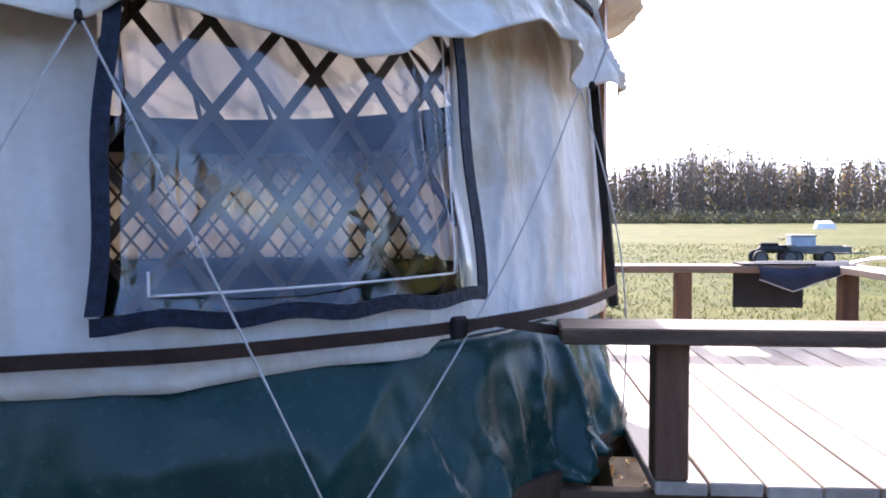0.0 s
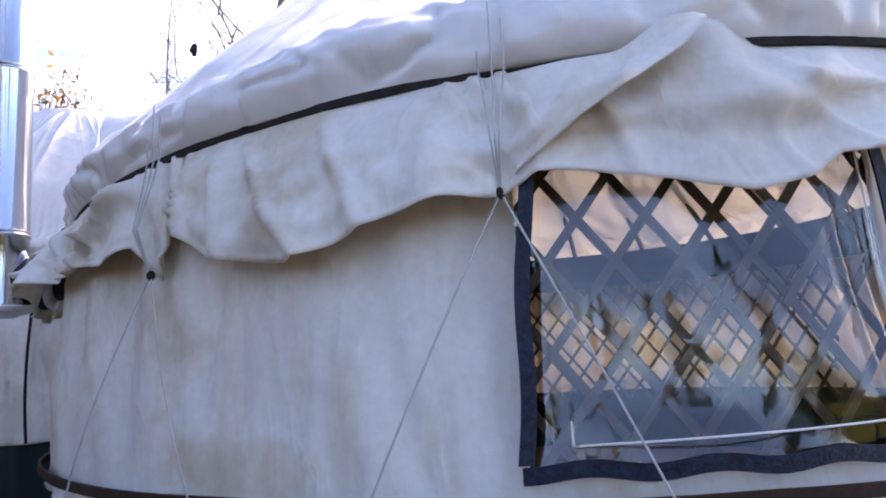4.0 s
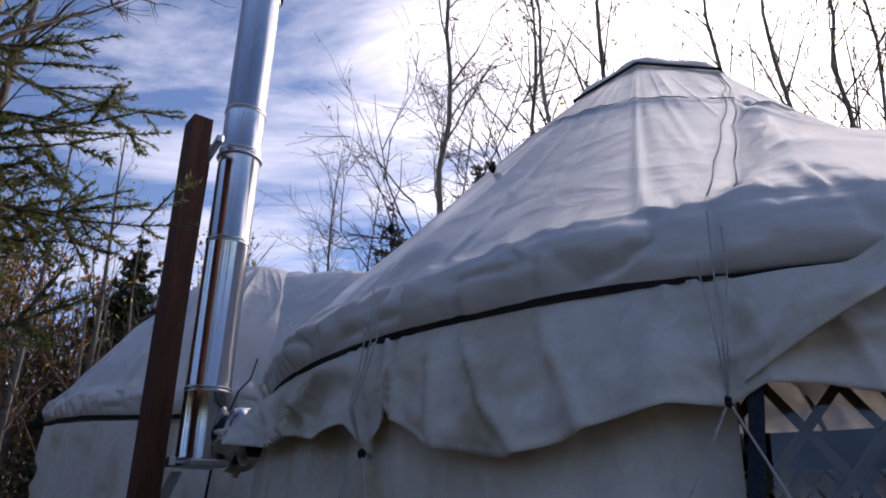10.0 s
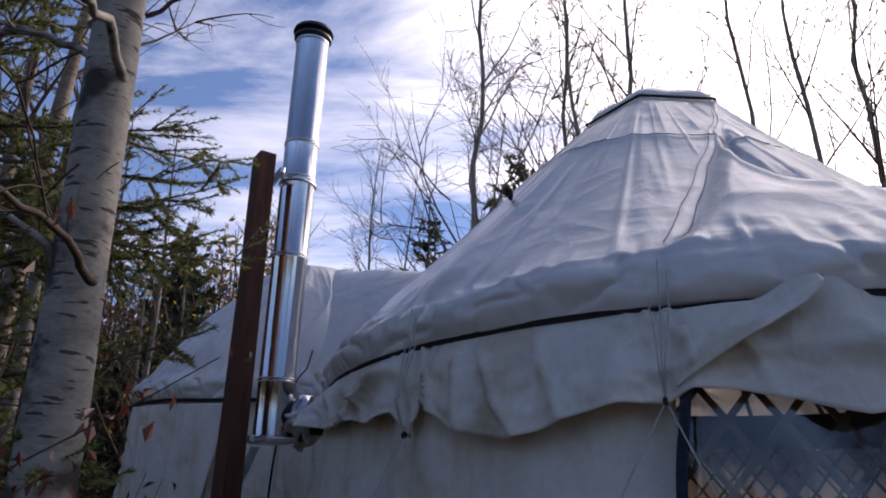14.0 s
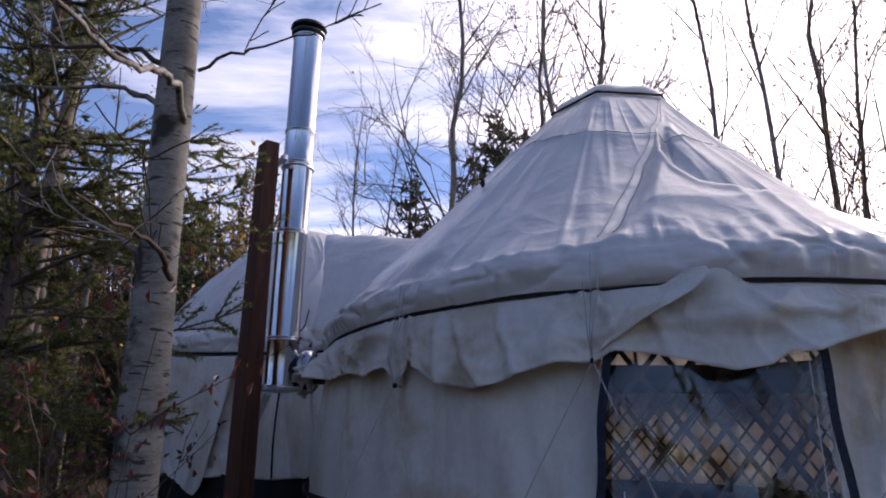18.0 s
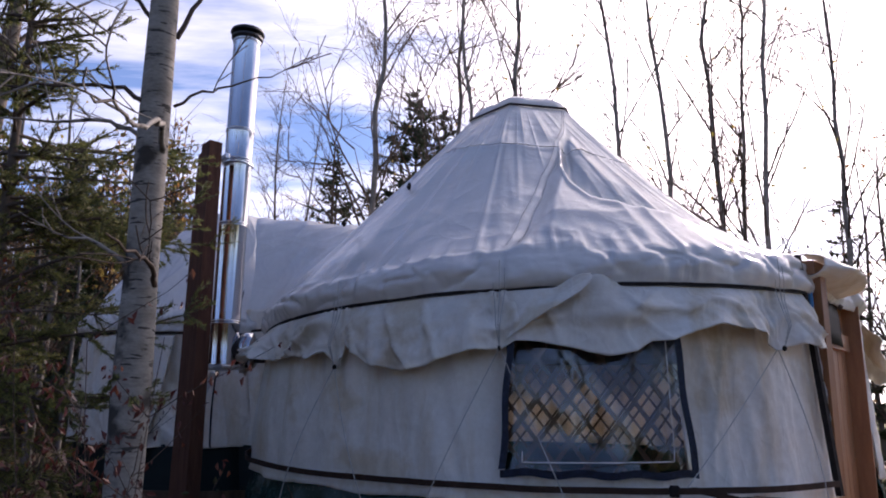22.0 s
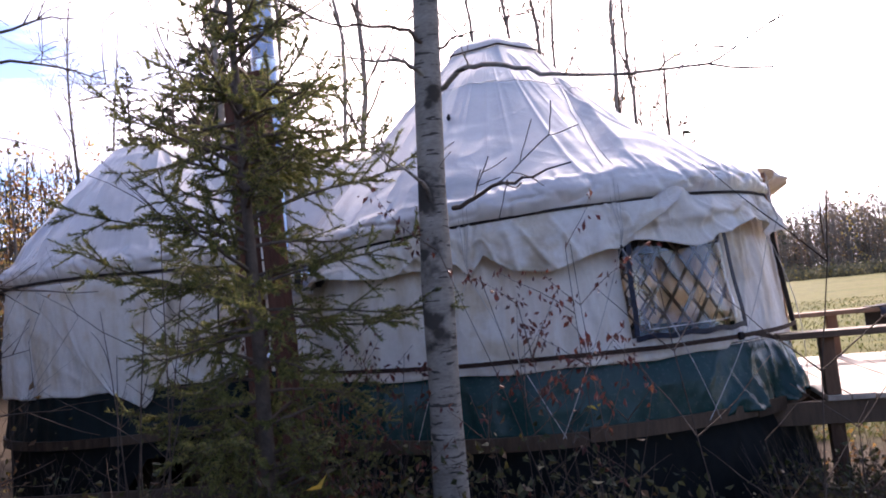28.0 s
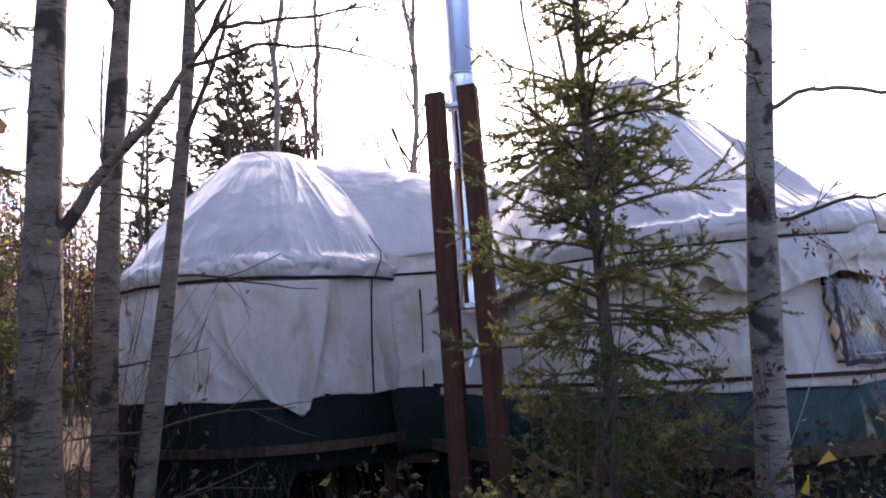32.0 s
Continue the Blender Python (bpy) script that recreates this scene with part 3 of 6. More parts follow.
def roof_sheet(c, ring, r_eave, z_belt, z_eave, r_ring, z_ring, r_wall, sag, seed, roll=0.10, step_fold=False, six=False, bulge=0.0):
    """Cloth roof from the belt, over a stuffed-looking eave, up to the crown."""
    deg = np.linspace(-200, 160, 901)
    s = np.concatenate([np.linspace(0, 1, 22), 1 + np.linspace(0.012, 1, 88)])
    dd, ss = np.meshgrid(deg, s)
    a = np.radians(dd)
    arc = a * 2.2
    t = np.clip(ss, 0, 1)
    zb = z_belt(dd) if callable(z_belt) else z_belt + 0 * dd
    ze = zb + (z_eave - 2.24)
    lump = 1 + 1.1 * fbm(dd * 0.09, ss * 1.2, seed) + 0.7 * fbm(dd * 0.33, ss * 1.6, seed + 1)
    dent = crease(arc * 5.5, t * 1.6 + arc, seed + 3, 4) * 0.036 + crease(arc * 11, t * 0.8, seed + 4, 4) * 0.018
    r_roll = r_wall + 0.03 + (r_eave - r_wall - 0.03) * t ** 3 + (roll * lump - dent) * np.sin(math.pi * np.clip(t * 0.9 + 0.02, 0, 1)) ** 0.7
    z_roll = zb + (ze - zb) * t ** 0.95
    f = np.clip(ss - 1, 0, 1)
    cx, cy = c[0] + (ring[0] - c[0]) * f, c[1] + (ring[1] - c[1]) * f
    rim = r_ring * (math.cos(radians(30)) / np.cos(np.radians((dd + 76) % 60 - 30)) if six else 1.0)
    radius = np.where(ss <= 1, r_roll, r_eave + (r_ring * 0.95 - r_eave) * f + (rim - r_ring * 0.95) * f ** 7)
    if step_fold:
        radius = radius * (1 - (1 - flat_door(dd)) * np.clip(1 - f * 1.5, 0, 1))
    sagging = sag * (1 - np.cos(a - radians(-140)))
    z = np.where(ss <= 1, z_roll, ze + (z_ring - ze) * f - sagging * np.sin(math.pi * f ** 0.85))
    env = np.clip(f * 10, 0, 1) * np.clip((1.0 - f) * 7, 0, 1)
    spread = 1 - 0.7 * f
    wrinkle = 0.052 * fbm(arc * 1.3 + 0.4 * f, f * 1.3, seed + 20, 3) * spread
    wrinkle += 0.032 * crease(arc * 1.9 + 0.25 * f, f * 0.5, seed + 21, 3) * spread
    wrinkle += 0.007 * crease(arc * 5.3, f * 0.4, seed + 22, 3) * np.clip((f - 0.15) * 3, 0, 1) * spread
    wrinkle += 0.007 * crease(arc * 3.1 + 1.2 * f, f * 3.5 + arc * 0.6, seed + 23, 3) * np.clip(1 - f * 2.4, 0, 1)
    wrinkle += 0.0012 * fbm(arc * 15, f * 10, seed + 24, 2)
    taut = 1.0 if step_fold else 0.35
    wrinkle += 0.022 * taut * crease(arc * 3.4 + 0.15 * f, f * 0.3, seed + 25, 2.5) * spread
    wrinkle += 0.012 * taut * crease(arc * 6.0 + 0.1 * f, f * 0.25, seed + 27, 5) * np.clip(f * 2.2 - 0.3, 0, 1) * spread * 1.5
    wrinkle += (0.0 if step_fold else 0.055) * crease(arc * 1.7 - 1.4 * f, f * 1.6, seed + 26, 2.5) * np.clip(1.2 - f, 0, 1)
    wrinkle -= (0.014 if step_fold else 0.003) * np.abs(np.cos(a * 15)) ** 0.8 * np.clip((f - 0.55) * 3, 0, 1)
    z = z + bulge * np.sin(math.pi * np.clip(f, 0, 1) ** 0.8)
    if step_fold:
        # the cloth is drawn taut along the main seam
        env = env * (1 - 0.8 * np.exp(-((dd - seam_deg(f)) / (2.5 + 4 * f)) ** 2))
    z = z + wrinkle * env
    if step_fold:
        # a slack fold that sweeps down from the crown and hangs over the lower cloth
        de = dd - (seam_deg(f) + 70)
        line = np.interp(de, [-69, -66.5, -63, -58, -50, -38, -22, -5], [0.74, 0.58, 0.42, 0.31, 0.245, 0.20, 0.17, 0.12])
        on = np.clip((de + 68.8) / 4, 0, 1) * np.clip((-26 - dd) / 16, 0, 1) * np.where(ss > 1, 1, 0)
        z = z + on * 0.095 / (1 + np.exp(np.clip((f - line) / 0.017, -30, 30))) * np.clip(f * 5 + 0.15, 0, 1)
        z = z + on * 0.030 * np.exp(-((f - line + 0.03) / 0.03) ** 2)
        z = z - on * 0.075 * np.exp(-((f - line - 0.13) / 0.11) ** 2)
        # pleats laid over one another beside the main seam
        for d0, w in ((-70.8, 0.8), (-68.6, 0.6)):
            z = z + 0.006 * np.exp(-((de - d0) / w) ** 2) * np.where(ss > 1, np.clip((1.02 - f) * 4, 0, 1), 0)
        z = z + 0.014 * np.exp(-((f - 0.70 - 0.02 * fbm(dd * 0.1, f * 0, 5)) / 0.006) ** 2) * np.where(ss > 1, 1, 0)
    edge = np.exp(-((ss - 1.0) / 0.07) ** 2)
    z = z + edge * (0.060 * fbm(dd * 0.14, ss * 0, seed + 31, 3) + 0.02 * crease(dd * 0.4, ss * 0, seed + 33, 2) - 0.012 * crease(arc * 9, ss * 0, seed + 34, 2))
    return np.stack([cx + radius * np.cos(a), cy + radius * np.sin(a), z], -1)


def lattice(shape_list, c, r, deg0, deg1, z0, z1, pitch, parent):
    """Two crossed layers of flat wooden strips bent along the wall; each strip is a part."""
    step = math.degrees(pitch / r)
    rise = (z1 - z0)
    for way in (1, -1):
        d = deg0 - 30
        while d < deg1 + 30:
            pts = []
            for k in range(13):
                q = k / 12
                dk = d + way * q * math.degrees(rise * 0.78 / r)
                if deg0 <= dk <= deg1:
                    pts.append(polar(c, r + 0.007 * way, dk, z0 + rise * q))
            if len(pts) > 1:
                Shape().ribbon(pts, 0.034, 0.010, (lambda i, w=way: (0, 0, 1))).object("lattice_strip", LATTICE, parent)
            d += step


def build_big_yurt():
    y = thing("yurt", (C1[0], C1[1], FLOOR_Z), "round white canvas yurt with coated roof and green skirt", "yurt")
    opens = [(WIN[0] - 0.4, WIN[1] + 0.8, WIN[2] - 0.006, WIN[3]), (-20.6, 8.6, 0.8, 2.5)]
    yurt_wall("wall", C1, wall_r, BASE1, 2.26, opens, 11, y, strength=2.7, cut=lambda d: flat_door(d) * dented(d))
    grid = roof_sheet(C1, RING1, 2.10, belt_z, 2.43, 0.44, 3.90, 2.105, 0.13, 41, roll=0.062, step_fold=True, six=True)
    up = Vector((0, 0, 0.003))
    rows = range(24, 109, 2)
    lines = [[grid[83, i] for i in range(0, 901, 3)]]
    for off in (-0.9, 1.0):
        path = []
        for i in rows:
            col = (float(seam_deg((i - 22) / 87)) + off + 200) / 0.4
            k = int(col)
            path.append(grid[i, k] + (grid[i, k + 1] - grid[i, k]) * (col - k))
        lines.append(path)
    for line in lines:
        Shape().tube([Vector(p) + up for p in line], 0.0022, 4).object("seam", SEAM, y)
    Shape().sheet(grid).object("roof", ROOFCLOTH, y, "glossy coated cloth roof drawn up to a small crown", smooth=True, solid=0.006)
    # the crown: a six-sided dark rim and a low pale dome
    rim = [polar(RING1, 0.445, -76 + 60 * k, 3.912) for k in range(7)]
    Shape().tube(rim, 0.009, 6).object("crown_rim", ROPE_DARK, y)
    g = np.array([[polar(RING1, 0.43 * math.cos(radians(e)) * (0.93 + 0.07 * math.cos(radians(6 * (d + 76)))), d, 3.905 + 0.18 * math.sin(radians(e))) for d in np.linspace(0, 360, 37)] for e in np.linspace(0, 88, 8)])
    Shape().sheet(g).object("crown_dome", ROOFCLOTH, y, smooth=True)
    # valance hanging from the belt; near the window its top edge is turned out over the belt
    deg = np.linspace(-346, -24.5, 1001)
    v = np.linspace(0, 1, 26)
    dd, vv = np.meshgrid(deg, v)
    over = np.exp(-np.abs((dd + 59.5) / 3.2) ** 3)
    top = belt_z(dd) - 0.004 + 0.065 * over * (0.8 + 0.4 * fbm(dd * 0.5, dd * 0, 68))
    low = hem_height(dd)
    z = top + (low - top) * vv
    arc = np.radians(dd) * 2.2
    out = wall_r(z) + 0.040 + 0.080 * vv * (1 + 1.7 * fbm(arc * 2.4, vv * 1.0, 61, 3))
    out += 0.055 * fbm(arc * 6, vv * 2.4, 66, 3) * np.clip(vv * 3, 0.1, 1)
    out += (0.052 * crease(arc * 2.6 + vv * 0.9, vv * 0.7, 62, 5) + 0.036 * crease(arc * 6.5 - vv * 1.1, vv * 1.1, 63, 5) + 0.012 * crease(arc * 4, vv * 3.0, 64, 3)) * np.clip(vv * 3, 0.1, 1)
    out += 0.050 * over * np.exp(-(vv / 0.45) ** 2) + 0.03 * np.exp(-((dd + 48) / 9) ** 2) * vv
    for tie, w in ((-33.2, 2.6), (-71.0, 2.4), (-96.1, 2.2)):
        out = out - 0.075 * vv * np.exp(-((dd - tie) / w) ** 2)
        out = out + 0.030 * vv * np.exp(-((np.abs(dd - tie) - 3.5) / 1.6) ** 2)
        fan = (dd - tie) / (1.15 - 0.75 * vv)
        out = out + 0.009 * np.sin(fan * 4.2) * np.exp(-(fan / 2.6) ** 2)
    near = 1 - 0.5 * np.exp(-np.abs((dd + 58.5) / 12.5) ** 4) * np.clip((vv - 0.35) * 3, 0, 1)
    out = wall_r(z) + 0.05 + (out - wall_r(z) - 0.05) * near
    out = out * flat_door(dd)
    g = np.stack([C1[0] + out * np.cos(np.radians(dd)), C1[1] + out * np.sin(np.radians(dd)), z], -1)
    Shape().sheet(g).object("valance", CANVAS, y, "wavy canvas valance under the eave", smooth=True, solid=0.004)
    # the corner of the valance folded back across the belt, its edge running down to the tie
    uu, vv = np.meshgrid(np.linspace(0, 1, 60), np.linspace(0, 1, 30))
    dd = -71.6 + 12.0 * uu
    rise = np.clip((dd + 64.5) / 4.0, 0, 1)
    top = belt_z(dd) - 0.016 + 0.062 * rise * rise * (3 - 2 * rise)
    low = np.interp(dd, [-71.6, -71.0, -69.0, -66.0, -63.0, -61.0, -59.6], [1.968, 1.975, 2.03, 2.105, 2.175, 2.225, 2.28])
    z = top + (np.minimum(low, top - 0.004) - top) * vv
    curl = np.exp(-((z - low) / 0.035) ** 2) * np.clip((dd + 70) / 5, 0, 1)
    rr = wall_r(z) + 0.060 + 0.030 * np.clip((dd + 71) / 4, 0, 1) + 0.055 * vv * np.clip((dd + 71) / 5, 0.0, 1) + 0.030 * curl + 0.020 * crease(uu * 3 + vv * 0.5, vv * 0.5, 71, 3) * vv + 0.02 * fbm(uu * 3, vv * 2, 72)
    rr = rr + 0.035 * np.exp(-((dd + 60.5) / 2.0) ** 2) * (1 - vv)
    Shape().sheet(np.stack([C1[0] + rr * np.cos(np.radians(dd)), C1[1] + rr * np.sin(np.radians(dd)), z], -1)).object("valance_flap", CANVAS, y, "corner of the valance folded back over the belt", smooth=True, solid=0.004)
    # belts
    Shape().ribbon(ring_path(C1, 2.145, -348, -62.3, belt_z, wob=0.012), 0.019, 0.010, (0, 0, 1)).object("belt", ROPE_DARK, y, "black webbing belt under the eave")
    Shape().ribbon(ring_path(C1, 2.145, -57.3, -24, belt_z, wob=0.012), 0.019, 0.010, (0, 0, 1)).object("belt", ROPE_DARK, y, "black webbing belt under the eave")
    Shape().ribbon(ring_path(C1, 2.236, -348, -24, 1.33, wob=0.012, seed=4), 0.028, 0.010, (0, 0, 1)).object("belt", STRAP, y, "dark brown belt round the foot of the wall")
    # green skirt: an upper tarpaulin, a bent board, and a lower sheet painted black for the shade there
    deg = np.linspace(-351, -22.5, 721)
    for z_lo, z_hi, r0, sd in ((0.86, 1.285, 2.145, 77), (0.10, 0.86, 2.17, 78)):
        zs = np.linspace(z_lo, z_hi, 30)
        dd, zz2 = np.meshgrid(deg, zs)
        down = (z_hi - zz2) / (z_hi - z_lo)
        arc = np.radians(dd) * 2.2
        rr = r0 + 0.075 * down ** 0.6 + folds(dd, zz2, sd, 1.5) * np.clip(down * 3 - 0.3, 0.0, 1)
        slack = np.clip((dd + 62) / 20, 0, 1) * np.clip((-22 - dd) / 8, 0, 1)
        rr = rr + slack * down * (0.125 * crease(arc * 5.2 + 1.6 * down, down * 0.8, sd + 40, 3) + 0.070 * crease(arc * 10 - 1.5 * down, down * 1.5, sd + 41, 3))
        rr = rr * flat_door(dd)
        Shape().sheet(np.stack([C1[0] + rr * np.cos(np.radians(dd)), C1[1] + rr * np.sin(np.radians(dd)), zz2], -1)).object("skirt", GREEN if z_lo > 0.6 else SHADEBLACK, y, "dark green tarpaulin skirt" if z_lo > 0.6 else "tarpaulin below the boards, painted black for shade", smooth=True, solid=0.004)
    for k in range(12):
        d0 = -200 + 30 * k
        Shape().ribbon(ring_path(C1, 2.262, d0 + 0.15, d0 + 29.85, 0.85 + 0.012 * math.sin(k * 1.9), step=3), 0.085, 0.028, (0, 0, 1)).object("foot_board", DARKTIMBER, y)
    lattice(None, C1, 2.04, WIN[0] - 4, WIN[1] + 4, 1.22, 2.30, 0.157, y)
    lattice(None, C1, 2.04, FAR_LATTICE[0], FAR_LATTICE[1], 1.22, 2.30, 0.165, y)
    for k in range(24):
        d = -197 + 15 * k
        Shape().tube([polar(C1, 2.02, d, 2.30), polar(RING1, 0.40, d, 3.74)], 0.018, 5).object("rafter", LATTICE, y)
    # added band: darkens the far side where doubled cloth lets no light through
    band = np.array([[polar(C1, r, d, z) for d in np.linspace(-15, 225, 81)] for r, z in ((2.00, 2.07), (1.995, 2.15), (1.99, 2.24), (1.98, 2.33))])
    Shape().sheet(band).object("felt_band", SHADEBLACK, y, "added dark band for the unlit doubled cloth inside under the eave", smooth=True, solid=0.008)
    # window: binding, clear vinyl, white seam
    a, b, z0, z1 = WIN

    def wp(d, z, off=0.0):
        return polar(C1, (float(wall_r(z)) + 0.034 + off + 0.010 * float(fbm(d * 0.2, z * 3, 91))) * float(dented(d)), d, z)
    def slack(d, z):
        """Waves of the loose vinyl: slanting folds, upright flutes near the sides."""
        u, q = (d - a) / (b - a), (z - z0) / (z1 - z0)
        soft = 0.056 * float(fbm(u * 2.1 + q * 1.1, q * 1.3 - u * 0.5, 95, 2)) + 0.012 * float(crease(u * 2.4 + q * 1.8, q * 0.8, 96, 2))
        flute = 0.010 * math.exp(-((u - 0.93) / 0.06) ** 2) * math.sin(u * 95 + 2.0 * q) + 0.007 * math.exp(-((u - 0.07) / 0.06) ** 2) * math.sin(u * 70 - 3 * q)
        return (soft + flute) * min(1.0, 6 * q + 0.2) - 0.055 * q
    pane = np.array([[wp(d, z, slack(d, z)) for d in np.linspace(a - 0.4, b + 0.8, 130)] for z in np.linspace(z0, z1, 70)])
    win = Shape().sheet(pane).object("window", VINYL, y, "clear glossy vinyl window, wavy, with a dark blue binding", smooth=True)
    Shape().ribbon([wp(d, z0 - 0.004 + 0.006 * math.sin(d), 0.034) for d in np.linspace(a - 0.7, b + 1.3, 60)], 0.034, 0.006, (0, 0, 1)).object("window_binding", BINDING, win)
    for d0, d1 in ((a - 0.5, a + 0.5), (b + 0.9, b - 0.1)):
        pts = [wp(d0 + (d1 - d0) * q + 0.15 * math.sin(q * 9), z0 + 0.01 + (z1 - 0.04 - z0) * q, 0.034) for q in np.linspace(0, 1, 20)]
        tang = Vector((-math.sin(radians(d0)), math.cos(radians(d0)), 0))
        Shape().ribbon(pts, 0.032, 0.006, tang).object("window_binding", BINDING, win)
    seam = [wp(a + 1.9, z0 + 0.09, 0.030), wp(a + 1.9, z0 + 0.042, 0.030)] + [wp(d, z0 + 0.042 + 0.014 * (d - a) / (b - a), 0.036) for d in np.linspace(a + 2.2, b - 1.9, 26)] + [wp(b - 1.7, z, 0.036) for z in np.linspace(z0 + 0.1, z1, 14)]
    Shape().tube(seam, 0.0028, 4).object("seam", CANVAS, win)
    # lacing cords from the valance ties down to the foot boards
    for d0, z_0, d1, z_1 in ((-71, 1.965, -58.5, 0.86), (-33.2, 1.99, -60.5, 0.86), (-71, 1.965, -84, 0.86), (-96.1, 1.88, -107, 0.86), (-33.2, 1.99, -28.0, 0.86), (-96.1, 1.88, -83.5, 0.86)):
        p0, p1 = polar(C1, wall_r(z_0) + 0.08, d0, z_0), polar(C1, 2.285, d1, z_1)
        mid = Vector((math.cos(radians((d0 + d1) / 2)), math.sin(radians((d0 + d1) / 2)), 0))
        p0, p1 = (Vector((C1[0], C1[1], 0)) * (1 - k) + p * k + Vector((0, 0, p.z * (1 - k))) for p, k in ((p0, float(flat_door(d0))), (p1, float(flat_door(d1)))))
        pts = [p0.lerp(p1, q) + mid * 0.07 * math.sin(math.pi * q) for q in np.linspace(0, 1, 12)]
        Shape().tube(pts, 0.0026, 5).object("lacing_cord", CORD, y)
    for d0, z_0 in ((-71, 1.965), (-33.2, 1.99), (-96.1, 1.88)):
        p = polar(C1, wall_r(z_0) + 0.08, d0, z_0)
        Shape().tube([p + Vector((0, 0, -0.014)), p + Vector((0, 0, -0.006)), p + Vector((0, 0, 0.006)), p + Vector((0, 0, 0.014))], [0.004, 0.011, 0.011, 0.004], 8).object("tie_knot", ROPE_DARK, y)
        zb = float(belt_z(d0))
        for k, up in ((-0.8, 0.03), (0.0, 0.14), (0.7, 0.10)):
            pts = [p, polar(C1, float(wall_r(z_0)) + 0.125, d0 + k * 0.3, z_0 * 0.65 + zb * 0.35), polar(C1, float(wall_r(zb)) + 0.118, d0 + k * 0.7, z_0 * 0.25 + zb * 0.75), polar(C1, 2.20, d0 + k, zb - 0.012), polar(C1, 2.205, d0 + k, zb + 0.02), polar(C1, 2.20, d0 + k, zb + up)]
            Shape().tube(pts, 0.0022, 4).object("tie_string", CORD, y)
    # loose end of the lower belt and its buckle
    p = [polar(C1, 2.262, d, z) for d, z in ((-50.5, 1.33), (-48.5, 1.338), (-46, 1.318), (-42, 1.285), (-39.0, 1.262), (-36.0, 1.262), (-33, 1.27))]
    Shape().ribbon(p, 0.026, 0.006, (0.1, 0.1, 1)).object("belt_end", STRAP, y)
    Shape().box((-0.022, -0.012, -0.026), (0.022, 0.012, 0.026), pose(*polar(C1, 2.245, -50.8, 1.33), 0, 0, 40), 0.006).object("buckle", ROPE_DARK, y)
    # roof toggles
    for x, yy, zt in ((-0.722, 1.475, 2.475), (-1.80, 2.01, 3.125), (-2.22, 1.84, 2.885)):
        p = Vector((x, yy, zt))
        Shape().tube([p + Vector((0, 0, -0.022)), p + Vector((0, -0.006, 0.0)), p + Vector((0.004, 0, 0.028))], [0.007, 0.017, 0.008], 7).object("toggle", ROPE_DARK, y)
    # door side: dark batten, timber jamb, rolled cloth over the lintel end, blue cord
    tang = (-math.sin(radians(-23.5)), math.cos(radians(-23.5)), 0)
    Shape().ribbon([polar(C1, float(wall_r(z)) * 0.976 + 0.035, -23.5, z) for z in np.linspace(1.27, 2.52, 10)], 0.030, 0.03, tang).object("door_batten", ROPE_DARK, y)
    Shape().ribbon([polar(C1, 2.035, -19.6, z) for z in (0.885, 2.42)], 0.055, 0.16, tang).object("door_jamb", DOORWOOD, y)
    Shape().ribbon([polar(C1, 2.035, 7.8, z) for z in (0.885, 2.42)], 0.055, 0.14, (0, 1, 0)).object("door_jamb", DOORWOOD, y)
    Shape().ribbon([polar(C1, 2.05, -21.5, 2.46), polar(C1, 2.0, -6, 2.47), polar(C1, 2.10, 9.5, 2.46)], 0.075, 0.10, (0, 0, 1)).object("door_lintel", DOORWOOD, y)
    p0, p1 = polar(C1, 1.985, -18.4, 0), polar(C1, 1.985, 6.6, 0)
    leaf = None
    for k in range(7):
        q0, q1 = p0.lerp(p1, k / 7 + 0.004), p0.lerp(p1, (k + 1) / 7 - 0.004)
        mid = (q0 + q1) / 2
        board = Shape().ribbon([mid + Vector((0, 0, 0.90)), mid + Vector((0, 0, 2.41))], (q1 - q0).length, 0.035, q1 - q0)
        leaf = board.object("door", DOORWOOD, y, "orange plank door") if leaf is None else leaf
        if k:
            board.object("plank", DOORWOOD, leaf)
    Shape().ribbon([p0 + Vector((0.03, 0, 2.1)), p1 + Vector((0.03, 0, 2.1))], 0.10, 0.03, (0, 0, 1)).object("batten", DOORWOOD, leaf)
    uu, vv = np.meshgrid(np.linspace(0, 1, 30), np.linspace(0, 1, 24))
    for lo, hi, reach, sd in ((2.40, 2.53, 0.17, 501),):
        d = -21.5 + 14 * uu
        rr = 2.03 + reach * np.sin(math.pi * vv) ** 0.8 * (0.6 + 0.8 * vnoise(uu * 3, vv * 2, sd)) + 0.02 * crease(uu * 5, vv * 3, sd + 1)
        z = hi + (lo - hi) * vv - 0.06 * uu + 0.03 * fbm(uu * 4, vv * 3, sd + 2)
        Shape().sheet(np.stack([C1[0] + rr * np.cos(np.radians(d)), C1[1] + rr * np.sin(np.radians(d)), z], -1)).object("door_flap", CANVAS, y, "rolled canvas flap over the door", smooth=True, solid=0.005)
    base = polar(C1, 2.045, -21.2, 0)
    cord = [base + Vector((0.02 * math.sin(z * 9), 0.012 * math.cos(z * 7), z)) for z in np.linspace(1.30, 2.36, 16)]
    Shape().tube(cord, 0.013, 8).object("blue_cord", BLUECORD, y)
    Shape().tube([p + Vector((0.012, 0.010 * math.sin(i), -0.03 * i / 8)) for i, p in enumerate(cord[:9])], 0.012, 8).object("blue_cord", BLUECORD, y)
    # floor inside
    fl = [polar(C1, 2.05, d, FLOOR_Z) for d in range(0, 360, 10)]
